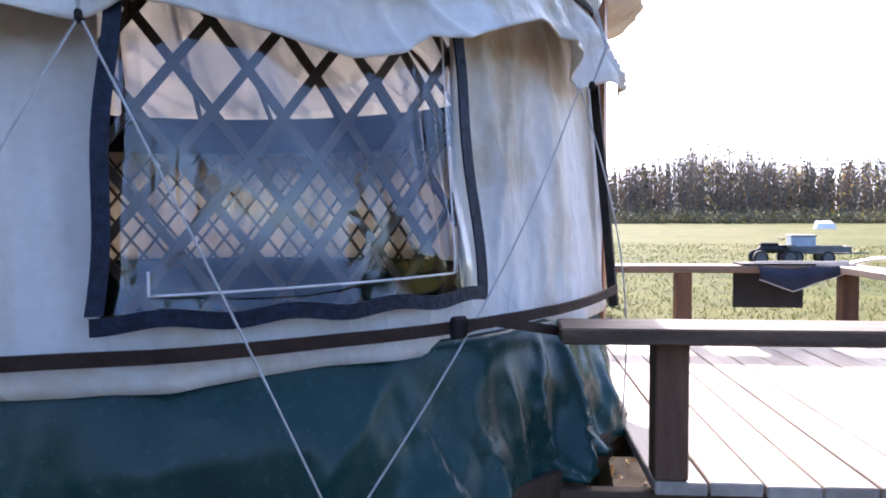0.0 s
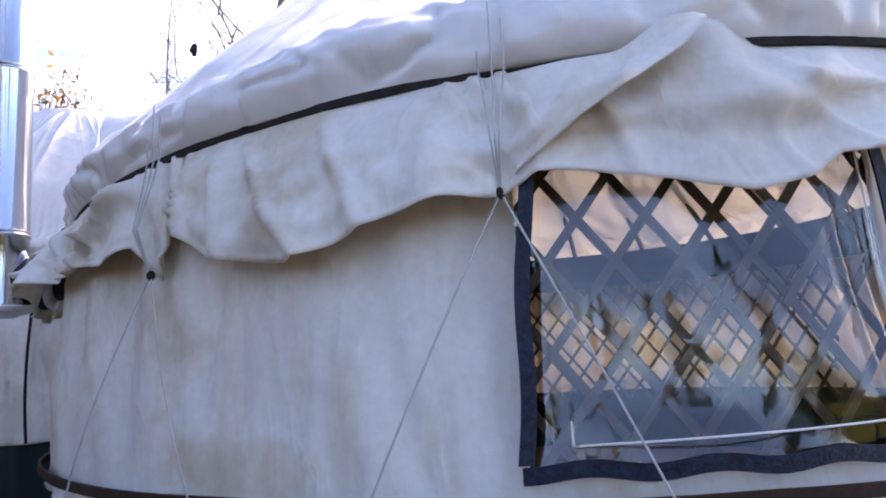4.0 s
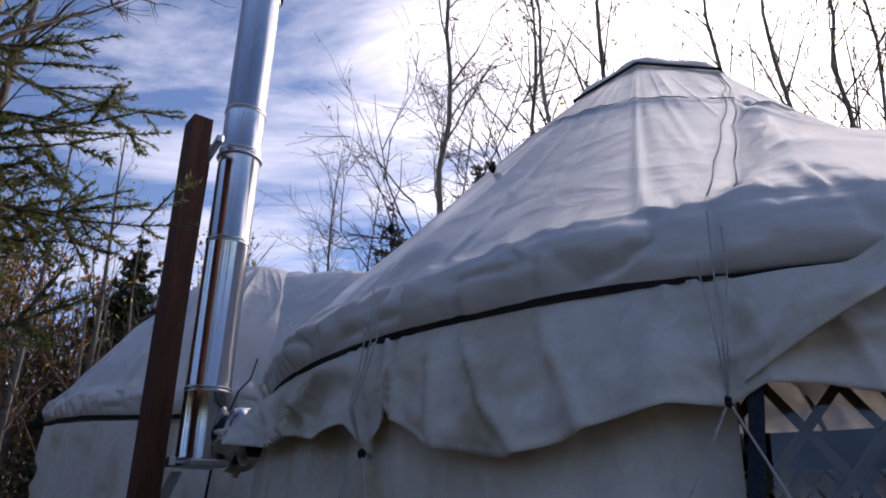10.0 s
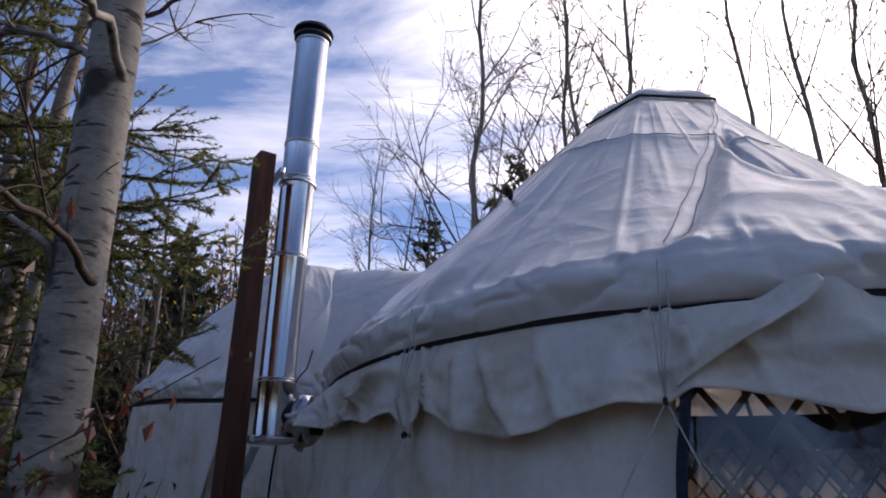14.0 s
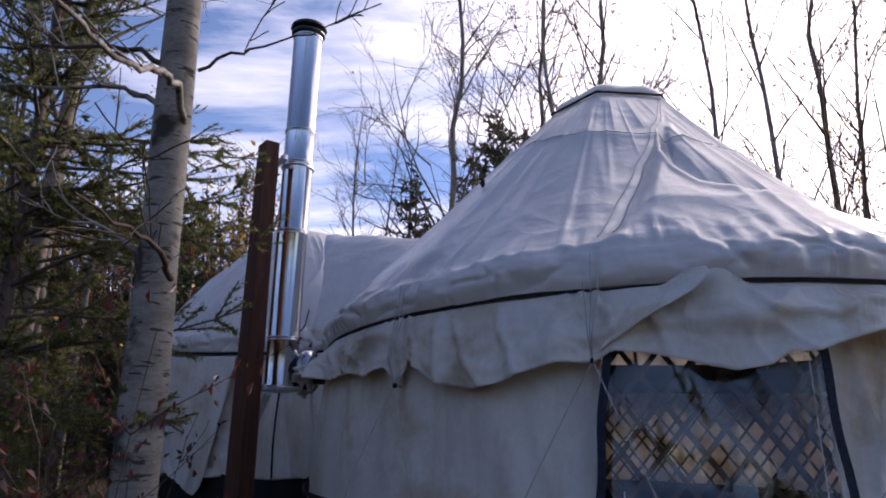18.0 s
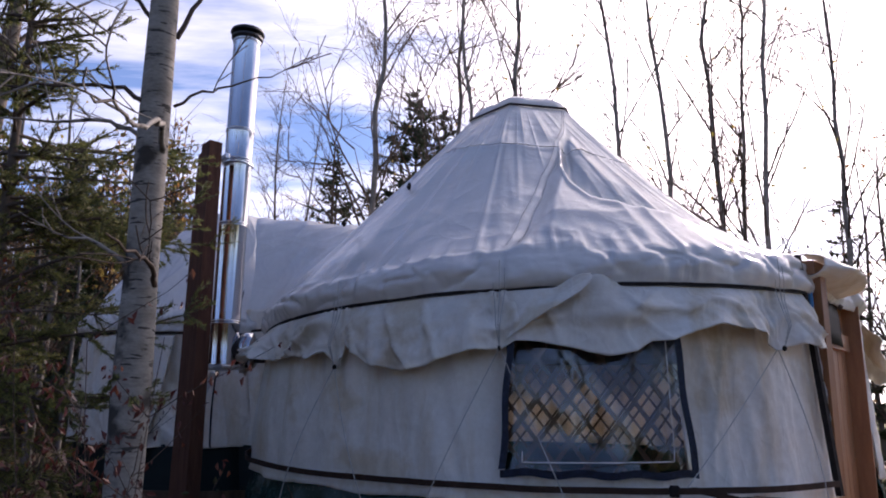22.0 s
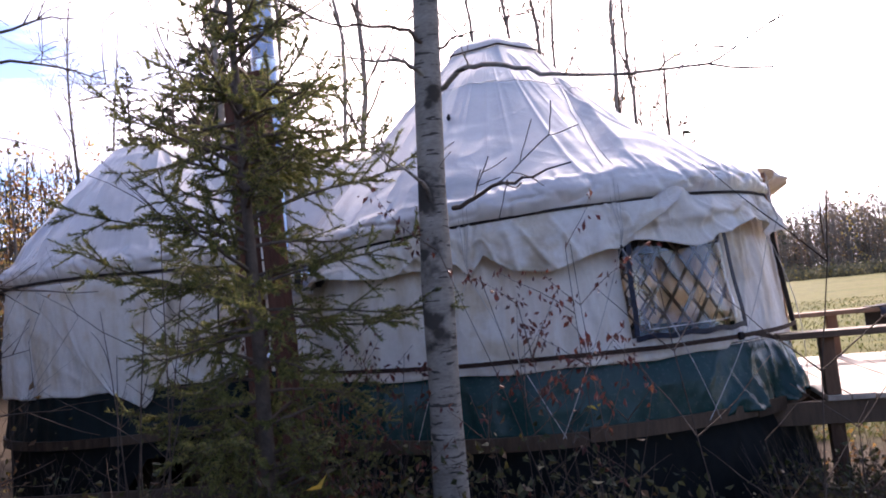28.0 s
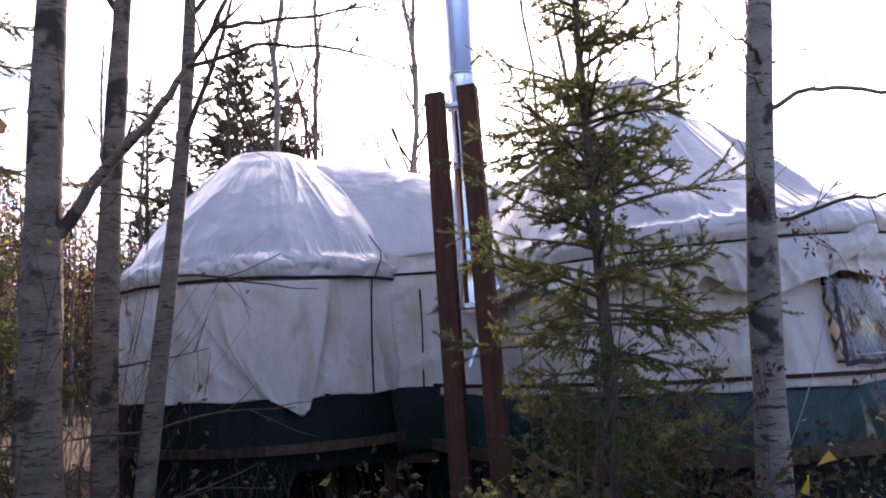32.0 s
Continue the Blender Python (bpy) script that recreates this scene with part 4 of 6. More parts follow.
    Shape().add(fl + [p - Vector((0, 0, 0.06)) for p in fl], [tuple(range(36)), tuple(range(71, 35, -1))] + [(i, 36 + i, 36 + (i + 1) % 36, (i + 1) % 36) for i in range(36)]).object("floor_disc", TIMBER, y)
    return y


build_big_yurt()

# ---- the small yurt and the covered link ----
C2, R2, RING2 = (-4.93, 3.28), 1.41, (-5.04, 3.24)


def build_small_yurt():
    y = thing("yurt", (C2[0], C2[1], FLOOR_Z), "smaller white canvas yurt with green skirt on posts", "yurt")
    yurt_wall("wall", C2, lambda z: R2 + 0.04 * (2.24 - z), 1.30, 2.26, [], 211, y, strength=2.2, slant=0.022)
    Shape().sheet(roof_sheet(C2, RING2, R2 - 0.02, 2.235, 2.43, 0.36, 3.55, R2, -0.03, 241, roll=0.06, bulge=0.05)).object("roof", ROOFCLOTH, y, smooth=True, solid=0.006)
    g = np.array([[polar(RING2, 0.38 * math.cos(radians(e)), d, 3.535 + 0.05 * math.sin(radians(e))) for d in np.linspace(0, 360, 25)] for e in np.linspace(0, 88, 6)])
    Shape().sheet(g).object("crown_dome", ROOFCLOTH, y, smooth=True)
    Shape().ribbon(ring_path(C2, R2 + 0.06, -202, 158, 2.225, wob=0.03, seed=8), 0.024, 0.012, (0, 0, 1)).object("belt", ROPE_DARK, y)
    deg = np.linspace(-200, 160, 361)
    # upper skirt in shade-darkened green, lower sheet black in place of the shade beneath
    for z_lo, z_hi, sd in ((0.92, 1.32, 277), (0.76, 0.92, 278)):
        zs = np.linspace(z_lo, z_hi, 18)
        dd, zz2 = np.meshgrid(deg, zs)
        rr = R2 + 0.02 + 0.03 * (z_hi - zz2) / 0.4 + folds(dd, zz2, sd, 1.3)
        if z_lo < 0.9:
            # drawn further down at both sides to fill in the dark underneath
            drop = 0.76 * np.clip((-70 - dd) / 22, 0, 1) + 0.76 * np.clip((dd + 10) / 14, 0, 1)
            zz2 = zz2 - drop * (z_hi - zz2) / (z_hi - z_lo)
        Shape().sheet(np.stack([C2[0] + rr * np.cos(np.radians(dd)), C2[1] + rr * np.sin(np.radians(dd)), zz2], -1)).object("skirt", SHADEDGREEN if z_lo > 0.9 else SHADEBLACK, y, smooth=True, solid=0.004)
    for k in range(12):
        d0 = -200 + 30 * k
        Shape().ribbon(ring_path(C2, R2 + 0.075, d0 + 0.15, d0 + 29.85, 0.93, step=4), 0.07, 0.030, (0, 0, 1)).object("foot_board", DARKTIMBER, y)
    fl = [polar(C2, R2 - 0.03, d, FLOOR_Z) for d in range(0, 360, 10)]
    Shape().add(fl + [p - Vector((0, 0, 0.06)) for p in fl], [tuple(range(36)), tuple(range(71, 35, -1))] + [(i, 36 + i, 36 + (i + 1) % 36, (i + 1) % 36) for i in range(36)]).object("floor_disc", TIMBER, y)
    # a loose cloth that hangs from the belt and runs to a point
    uu, vv = np.meshgrid(np.linspace(0, 1, 60), np.linspace(0, 1, 60))
    d_top, d_low = -104 + 44 * uu, -78 + 11 * uu
    bend = vv ** 1.3
    d = d_top * (1 - bend) + d_low * bend
    low = np.interp(uu[0], [0, 0.5, 0.8, 1.0], [1.30, 1.22, 1.16, 1.22])[None, :]
    z = 2.20 + (low - 2.20) * vv
    rr = R2 + 0.06 + 0.05 * vv + 0.05 * fbm(uu * 4 + vv * 2, vv * 2, 301, 3) + 0.035 * crease(uu * 5 + vv * 1.5, vv * 1.0, 303, 3)
    Shape().sheet(np.stack([C2[0] + rr * np.cos(np.radians(d)), C2[1] + rr * np.sin(np.radians(d)), z], -1)).object("loose_cloth", CANVAS, y, "loose canvas hanging to a point", smooth=True, solid=0.004)
    for d in (-45.5,):
        Shape().tube([polar(C2, R2 + 0.075 + 0.01 * math.sin(z * 5), d + math.sin(z * 3), z) for z in np.linspace(1.30, 2.22, 10)], 0.008, 5).object("hanging_cord", ROPE_DARK, y)
    Shape().tube([polar(C2, R2 + 0.07, -44, 2.235), polar(C2, R2 + 0.09, -42, 2.38), polar(C2, R2 + 0.03, -40, 2.46), polar(C2, R2 - 0.3, -38, 2.78), polar(C2, R2 - 0.7, -30, 3.05)], 0.005, 5).object("tie_cord", ROPE_DARK, y)


def build_link():
    k = thing("link_cover", (-3.6, 3.28, FLOOR_Z), "canvas-covered passage joining the two yurts", "tent passage")
    xs, bs = np.linspace(-5.0, -2.2, 90), np.linspace(-1, 1, 81)
    xx, bb = np.meshgrid(xs, bs)
    ridge = np.interp(xx, [-5.0, -4.4, -3.7, -3.2, -2.2], [3.60, 3.51, 3.35, 3.23, 3.25])
    wide = np.interp(xx, [-5.0, -4.2, -3.65, -3.1, -2.2], [0.98, 0.90, 0.84, 1.02, 1.35])
    z = ridge - (ridge - 2.42) * np.abs(bb) ** 1.55 + 0.05 * fbm(xx * 2.5, bb * 2, 401)
    z += (0.03 * crease(xx * 1.8 + bb, bb * 1.2, 403, 3) + 0.018 * crease(xx * 4 - bb * 2, bb * 3, 404, 3)) * (1 - np.abs(bb)) ** 0.3
    Shape().sheet(np.stack([xx, 3.28 + bb * wide, z], -1)).object("cover", ROOFCLOTH, k, smooth=True, solid=0.006)
    for s in (-1, 1):
        xs, zs = np.linspace(-4.3, -2.75, 60), np.linspace(1.30, 2.44, 46)
        xx, zz2 = np.meshgrid(xs, zs)
        wide = np.interp(xx, [-4.3, -3.65, -2.75], [0.90, 0.82, 1.02])
        slant = 0.030 * crease((zz2 - xx * 0.25) * 7.0, xx * 0.9, 413, 2)
        yy = 3.28 + s * (wide + 0.05 * fbm(xx * 4, zz2 * 1.2, 411) + slant)
        Shape().sheet(np.stack([xx, yy, zz2], -1)).object("side_wall", CANVAS, k, smooth=True, solid=0.006)
        xs, zs = np.linspace(-4.3, -2.75, 30), np.linspace(0.80, 1.32, 16)
        xx, zz2 = np.meshgrid(xs, zs)
        yy = 3.28 + s * (np.interp(xx, [-4.3, -3.65, -2.75], [0.92, 0.84, 1.04]) + 0.04 * fbm(xx * 3, zz2 * 2, 415))
        Shape().sheet(np.stack([xx, yy, zz2], -1)).object("skirt", SHADEDGREEN, k, smooth=True, solid=0.004)
    Shape().tube([(-4.2, 2.36, 2.235), (-3.7, 2.43, 2.26), (-3.2, 2.32, 2.25)], 0.011, 5).object("belt", ROPE_DARK, k)
    Shape().tube([(-3.52, 2.42, 2.24), (-3.51, 2.42, 1.8), (-3.52, 2.42, 1.32)], 0.009, 5).object("hanging_cord", ROPE_DARK, k)
    Shape().box((-4.4, 2.6, FLOOR_Z - 0.06), (-2.9, 3.96, FLOOR_Z)).object("floor_board", TIMBER, k)


build_small_yurt()
build_link()


# ---- platform ----
def build_platform():
    p = thing("platform", (-3.0, 3.3, 0), "dark timber platform frame on short posts under the yurts", "platform")
    for yy in (2.5, 3.3, 4.1):
        Shape().box((-6.0, yy, 0.70), (0.2, yy + 0.045, 0.815), None, 0.004).object("beam", DARKTIMBER, p)
    for xx in (-6.0, -5.5, -4.9, -4.4, -3.9, -3.4, -2.6, -1.8, -1.0, -0.2):
        for yy in (2.5, 3.3, 4.1):
            Shape().box((xx, yy + 0.05, -0.1), (xx + 0.10, yy + 0.15, 0.79), None, 0.006).object("pier", DARKTIMBER, p)
    Shape().box((-5.9, 1.75, 0.44), (-3.6, 1.79, 0.56), None, 0.004).object("low_board", DARKTIMBER, p)
    for xx in (-5.8, -4.8, -3.7):
        Shape().box((xx, 1.80, -0.1), (xx + 0.08, 1.88, 0.55), None, 0.004).object("pier", DARKTIMBER, p)


build_platform()

# ---- deck ----
DECK = pose(0.44, 1.86, 0, 0, 0, -5.0)
DECK_W, DECK_D = 1.70, 2.40


def build_deck():
    d = thing("deck", (0.44, 1.86, 0), "sunlit weathered plank deck", "deck")
    x, k = 0.085, 0
    while x < DECK_W:
        y0 = -0.01 + 0.006 * math.sin(k * 2.3)
        Shape().box((x, y0, FLOOR_Z - 0.036), (x + 0.138, DECK_D, FLOOR_Z + 0.0015 * math.sin(k * 1.7)), DECK, 0.004).object("plank", PLANK, d)
        x += 0.145
        k += 1
    for yy in (0.02, 0.75, 1.5, 2.2):
        Shape().box((-0.42 if yy < 0.1 else -0.05, yy, FLOOR_Z - 0.19), (DECK_W, yy + 0.04, FLOOR_Z - 0.040), DECK, 0.003).object("joist", DARKTIMBER, d)
    for xx, yy in ((0.1, 0.1), (1.55, 0.1), (0.1, 2.1), (1.55, 2.1)):
        Shape().box((xx, yy, -0.1), (xx + 0.09, yy + 0.09, FLOOR_Z - 0.19), DECK, 0.004).object("pier", TIMBER, d)
    for k in range(4):
        q = DECK @ Vector((-0.22 + 0.022 * k, 0.04, FLOOR_Z - 0.045))
        Shape().tube([q, q + Vector((0.002 * (k - 1), 0, 0.045))], 0.0022, 5).object("nail", ZINC, d)
    top = 1.305
    rail = thing("deck_rail", (1.2, 1.86, FLOOR_Z), "low timber deck rail with flat top boards on square posts", "railing")
    Shape().box((-0.17, -0.10, top - 0.042), (DECK_W + 0.1, 0.085, top), DECK, 0.005).object("top_rail", RAILWOOD, rail)
    Shape().box((-0.1, DECK_D - 0.16, top - 0.042), (DECK_W + 0.02, DECK_D + 0.02, top), DECK, 0.005).object("top_rail", RAILWOOD, rail)
    Shape().box((DECK_W - 0.17, 0.086, top - 0.041), (DECK_W, DECK_D - 0.161, top - 0.001), DECK, 0.005).object("top_rail", PLANK, rail)
    for xx, yy in ((0.085, -0.005), (1.58, 0.0), (0.66, DECK_D - 0.12), (1.58, DECK_D - 0.12), (1.60, 1.2)):
        Shape().box((xx, yy, FLOOR_Z + 0.002), (xx + 0.089, yy + 0.089, top - 0.042), DECK, 0.005).object("post", TIMBER, rail)
    # what hangs over the far rail
    m = thing("door_mat", tuple(DECK @ Vector((1.2, DECK_D, top))), "black mat hung over the far deck rail", "mat")
    Shape().box((1.02, DECK_D + 0.022, top - 0.26), (1.42, DECK_D + 0.034, top + 0.012), DECK, 0.003).object("hanging_side", RUBBER, m)
    Shape().box((1.02, DECK_D - 0.15, top + 0.002), (1.42, DECK_D + 0.034, top + 0.012), DECK, 0.003).object("laid_side", RUBBER, m)
    uu, vv = np.meshgrid(np.linspace(0, 1, 24), np.linspace(0, 1, 16))
    xx, yy = 1.10 + 0.52 * uu, DECK_D - 0.175 + 0 * uu - 0.02 * np.sin(vv * 3)
    hang = 0.16 * (1 - np.abs(uu - 0.35) * 1.2)
    zz2 = top + 0.018 - hang * vv ** 1.2 + 0.01 * fbm(uu * 5, vv * 4, 603)
    pts = [DECK @ Vector(p) for p in np.stack([xx, yy + 0.10 * (1 - vv) ** 3, zz2], -1).reshape(-1, 3)]
    cloth = thing("cloth", tuple(DECK @ Vector((1.3, DECK_D - 0.1, top))), "dark navy cloth with a pale edge draped over the rail", "cloth")
    Shape().sheet(np.array(pts).reshape(16, 24, 3)).object("fabric", DARKCLOTH, cloth, smooth=True, solid=0.006)
    Shape().tube([pts[15 * 24 + i] - Vector((0, 0.004, 0)) for i in range(24)], 0.005, 5).object("pale_edge", CORD, cloth)
    tool = thing("metal_clamp", tuple(DECK @ Vector((1.66, DECK_D - 0.4, top))), "long grey metal clamp lying on the rail", "tool")
    Shape().tube([DECK @ Vector(p) for p in ((1.56, DECK_D - 0.25, top + 0.02), (1.62, DECK_D - 0.4, top + 0.055), (1.66, DECK_D - 0.5, top + 0.06), (1.70, DECK_D - 0.56, top + 0.02))], 0.010, 6).object("bar", ZINC, tool)
    Shape().tube([DECK @ Vector(p) for p in ((1.66, DECK_D - 0.5, top + 0.06), (1.60, DECK_D - 0.56, top + 0.075), (1.58, DECK_D - 0.62, top + 0.05))], 0.009, 6).object("handle", ZINC, tool)


build_deck()


# ---- chimney ----
PIPE = (-3.052, 1.582)


def build_chimney():
    ch = thing("chimney", (PIPE[0], PIPE[1], 0), "tall polished stainless stove chimney with a black cap", "chimney")
    r = 0.099
    zs = [1.92, 2.22, 2.92, 3.40, 3.63, 4.345]
    for z0, z1 in zip(zs, zs[1:]):
        Shape().tube([(*PIPE, z0), (*PIPE, z0 + 0.012), (*PIPE, z1 - 0.014), (*PIPE, z1)], [r + 0.004, r, r, r + 0.004], 40).object("pipe", STEEL, ch, smooth=True)
        Shape().tube([(*PIPE, z1 - 0.012), (*PIPE, z1 - 0.009), (*PIPE, z1 - 0.005), (*PIPE, z1 + 0.005), (*PIPE, z1 + 0.009), (*PIPE, z1 + 0.012)], [r + 0.001, r + 0.005, r + 0.0025, r + 0.0025, r + 0.005, r + 0.001], 40).object("locking_band", ZINC, ch, smooth=True)
    Shape().tube([(*PIPE, 4.345), (*PIPE, 4.365), (*PIPE, 4.375), (*PIPE, 4.39), (*PIPE, 4.395)], [r - 0.01, r - 0.01, r + 0.018, r + 0.018, r - 0.02], 36).object("cap_ring", BLACKMETAL, ch, smooth=False)
    Shape().tube([(*PIPE, 4.39), (*PIPE, 4.425)], [r - 0.03, r - 0.03], 30).object("cap_throat", BLACKMETAL, ch)
    Shape().tube([(*PIPE, 4.417), (*PIPE, 4.421), (*PIPE, 4.441), (*PIPE, 4.455)], [r + 0.022, r + 0.028, r + 0.022, 0.03], 36).object("cap_lid", BLACKMETAL, ch)
    to = Vector((C1[0] - PIPE[0], C1[1] - PIPE[1], 0)).normalized()
    e = Vector((*PIPE, 2.03))
    Shape().tube([e + to * 0.05, e + to * 0.20, e + to * 0.42], [0.085, 0.085, 0.085], 28).object("stub_pipe", BLACKMETAL, ch, smooth=True)
    Shape().tube([e + to * 0.10, e + to * 0.14, e + to * 0.20, e + to * 0.21], [0.10, 0.125, 0.125, 0.09], 32).object("tee_collar", STEEL, ch, smooth=True)
    p1 = thing("chimney_post", (-2.91, 1.295, 0), "tall brown stained timber post beside the chimney", "post", "posts beside the chimney")
    lean = [(-2.905, 1.295, -0.1), (-3.015, 1.315, 3.45)]
    for base, topp, par in ((lean[0], lean[1], p1),):
        Shape().ribbon([base, topp], 0.135, 0.09, (1, -0.25, 0)).object("post", POSTWOOD, par)
    p2 = thing("chimney_post", (-3.19, 1.42, 0), "second brown timber post behind the chimney", "post", "posts beside the chimney")
    Shape().ribbon([(-3.19, 1.42, -0.1), (-3.255, 1.47, 3.465)], 0.135, 0.09, (1, -0.25, 0)).object("post", POSTWOOD, p2)
    for z in (3.37, 1.905):
        n = "bracket"
        Shape().box((-0.19, -0.015, -0.018), (0.16, 0.015, 0.018), pose(PIPE[0] - 0.03, PIPE[1] - 0.14, z, 0, 0, -20), 0.004).object(n, ZINC, ch)
        Shape().tube([polar(PIPE, r + 0.006, a, z) for a in range(0, 361, 15)], 0.008, 6).object("clamp", ZINC, ch)
    Shape().box((-0.20, -0.02, -0.012), (0.18, 0.14, 0.012), pose(PIPE[0], PIPE[1] - 0.06, 1.905, 0, 0, -20), 0.003).object("support_plate", ZINC, ch)
    Shape().ribbon([(-2.94, 1.42, 1.87), (-3.10, 1.36, 1.49)], 0.04, 0.02, (0.3, 1, 0.1)).object("strut", ZINC, ch)


build_chimney()


# ---- trees and brush ----
def wander(rng, p, d, length, steps, bend, lift=0.0):
    pts = [Vector(p)]
    d = Vector(d).normalized()
    for _ in range(steps):
        d = (d + Vector((rng.uniform(-1, 1), rng.uniform(-1, 1), rng.uniform(-1, 1) + lift)) * bend).normalized()
        pts.append(pts[-1] + d * (length / steps))
    return pts


def grow(shape, tips, rng, p, d, length, r, depth, lift=0.35, sides=5):
    """A limb with its side shoots; their ends are kept in tips."""
    pts = wander(rng, p, d, length, 6 if depth > 0 else 4, 0.16, lift)
    n = len(pts)
    shape.tube(pts, [max(0.0026, r * (1 - 0.8 * i / (n - 1))) for i in range(n)], sides, cap=False)
    if depth <= 0:
        tips.append(pts[-1])
        return
    for _ in range(rng.randint(3, 5) if depth > 1 else rng.randint(2, 4)):
        i = rng.randint(1, n - 1)
        axis = (pts[i] - pts[i - 1]).normalized()
        side = axis.orthogonal().normalized()
        side.rotate(Matrix.Rotation(rng.uniform(0, 6.283), 3, axis))
        grow(shape, tips, rng, pts[i], axis * rng.uniform(0.6, 1.0) + side * rng.uniform(0.45, 0.8), length * rng.uniform(0.35, 0.6), r * 0.5, depth - 1, lift * 0.7, 3 if depth < 2 else 4)


def leaf_cloud(shape, gen, points, size, wide=0.30, curl=0.2, hang=0.4):
    """One bent leaf of four corners at every point."""
    p = np.asarray(points, float)
    n = len(p)
    if n == 0:
        return shape
    a = gen.normal(size=(n, 3))
    a[:, 2] -= hang
    a /= np.linalg.norm(a, axis=1)[:, None]
    b = np.cross(a, gen.normal(size=(n, 3)))
    b /= np.linalg.norm(b, axis=1)[:, None] + 1e-9
    k = np.cross(a, b)
    s = (size * gen.uniform(0.6, 1.25, n))[:, None]
    v = np.stack([p, p + a * s * 0.5 + b * s * wide + k * s * curl, p + a * s * 1.05, p + a * s * 0.5 - b * s * wide + k * s * curl], 1).reshape(-1, 3)
    i = np.arange(n)[:, None] * 4
    f = np.concatenate([i + np.array([[0, 1, 2]]), i + np.array([[0, 2, 3]])])
    return shape.add(v.tolist(), f.tolist())


def needle_cloud(shape, gen, segs, dens, size, wide=0.10):
    """Needles set round twigs; segs: pairs of points."""
    s = np.asarray(segs, float)
    length = np.linalg.norm(s[:, 1] - s[:, 0], axis=1)
    idx = np.repeat(np.arange(len(s)), np.maximum(1, (length * dens).astype(int)))
    n = len(idx)
    a, b = s[idx, 0], s[idx, 1]
    d = (b - a) / (length[idx][:, None] + 1e-9)
    p = a + (b - a) * gen.random(n)[:, None]
    side = np.cross(d, gen.normal(size=(n, 3)))
    side /= np.linalg.norm(side, axis=1)[:, None] + 1e-9
    way = d * gen.uniform(0.4, 0.9, n)[:, None] + side * gen.uniform(0.6, 1.0, n)[:, None]
    way /= np.linalg.norm(way, axis=1)[:, None]
    tip = p + way * (size * gen.uniform(0.7, 1.15, n))[:, None]
    w = np.cross(d, side) * size * wide
    v = np.stack([p - w, p + w, tip], 1).reshape(-1, 3)
    return shape.add(v.tolist(), (np.arange(n)[:, None] * 3 + np.array([[0, 1, 2]])).tolist())


def stem_cloud(shape, gen, base, height, lean, r, steps=4):
    """Many thin bent three-sided stems at once."""
    b = np.asarray(base, float)
    n = len(b)
    h = np.broadcast_to(height, (n,))
    dirv = gen.normal(size=(n, 2)) * lean
    bend = gen.normal(size=(n, 2)) * lean * 0.8
    rings = []
    for k in range(steps + 1):
        q = k / steps
        c = b + np.stack([(dirv[:, 0] * q + bend[:, 0] * q * q) * h, (dirv[:, 1] * q + bend[:, 1] * q * q) * h, h * q], 1)
        rad = np.broadcast_to(r, (n,)) * (1 - 0.75 * q)
        rings.append(np.stack([c + np.stack([rad * math.cos(t), rad * math.sin(t), 0 * rad], 1) for t in (0, 2.094, 4.189)], 1))
    v = np.stack(rings, 1).reshape(-1, 3)
    i = np.arange(n)[:, None] * (steps + 1) * 3
    f = []
    for k in range(steps):
        for j in range(3):
            f.append(i + np.array([[k * 3 + j, k * 3 + (j + 1) % 3, k * 3 + 3 + (j + 1) % 3, k * 3 + 3 + j]]))
    shape.add(v.tolist(), np.concatenate(f).tolist())
    return np.stack([np.mean(x, 1) for x in rings], 1)


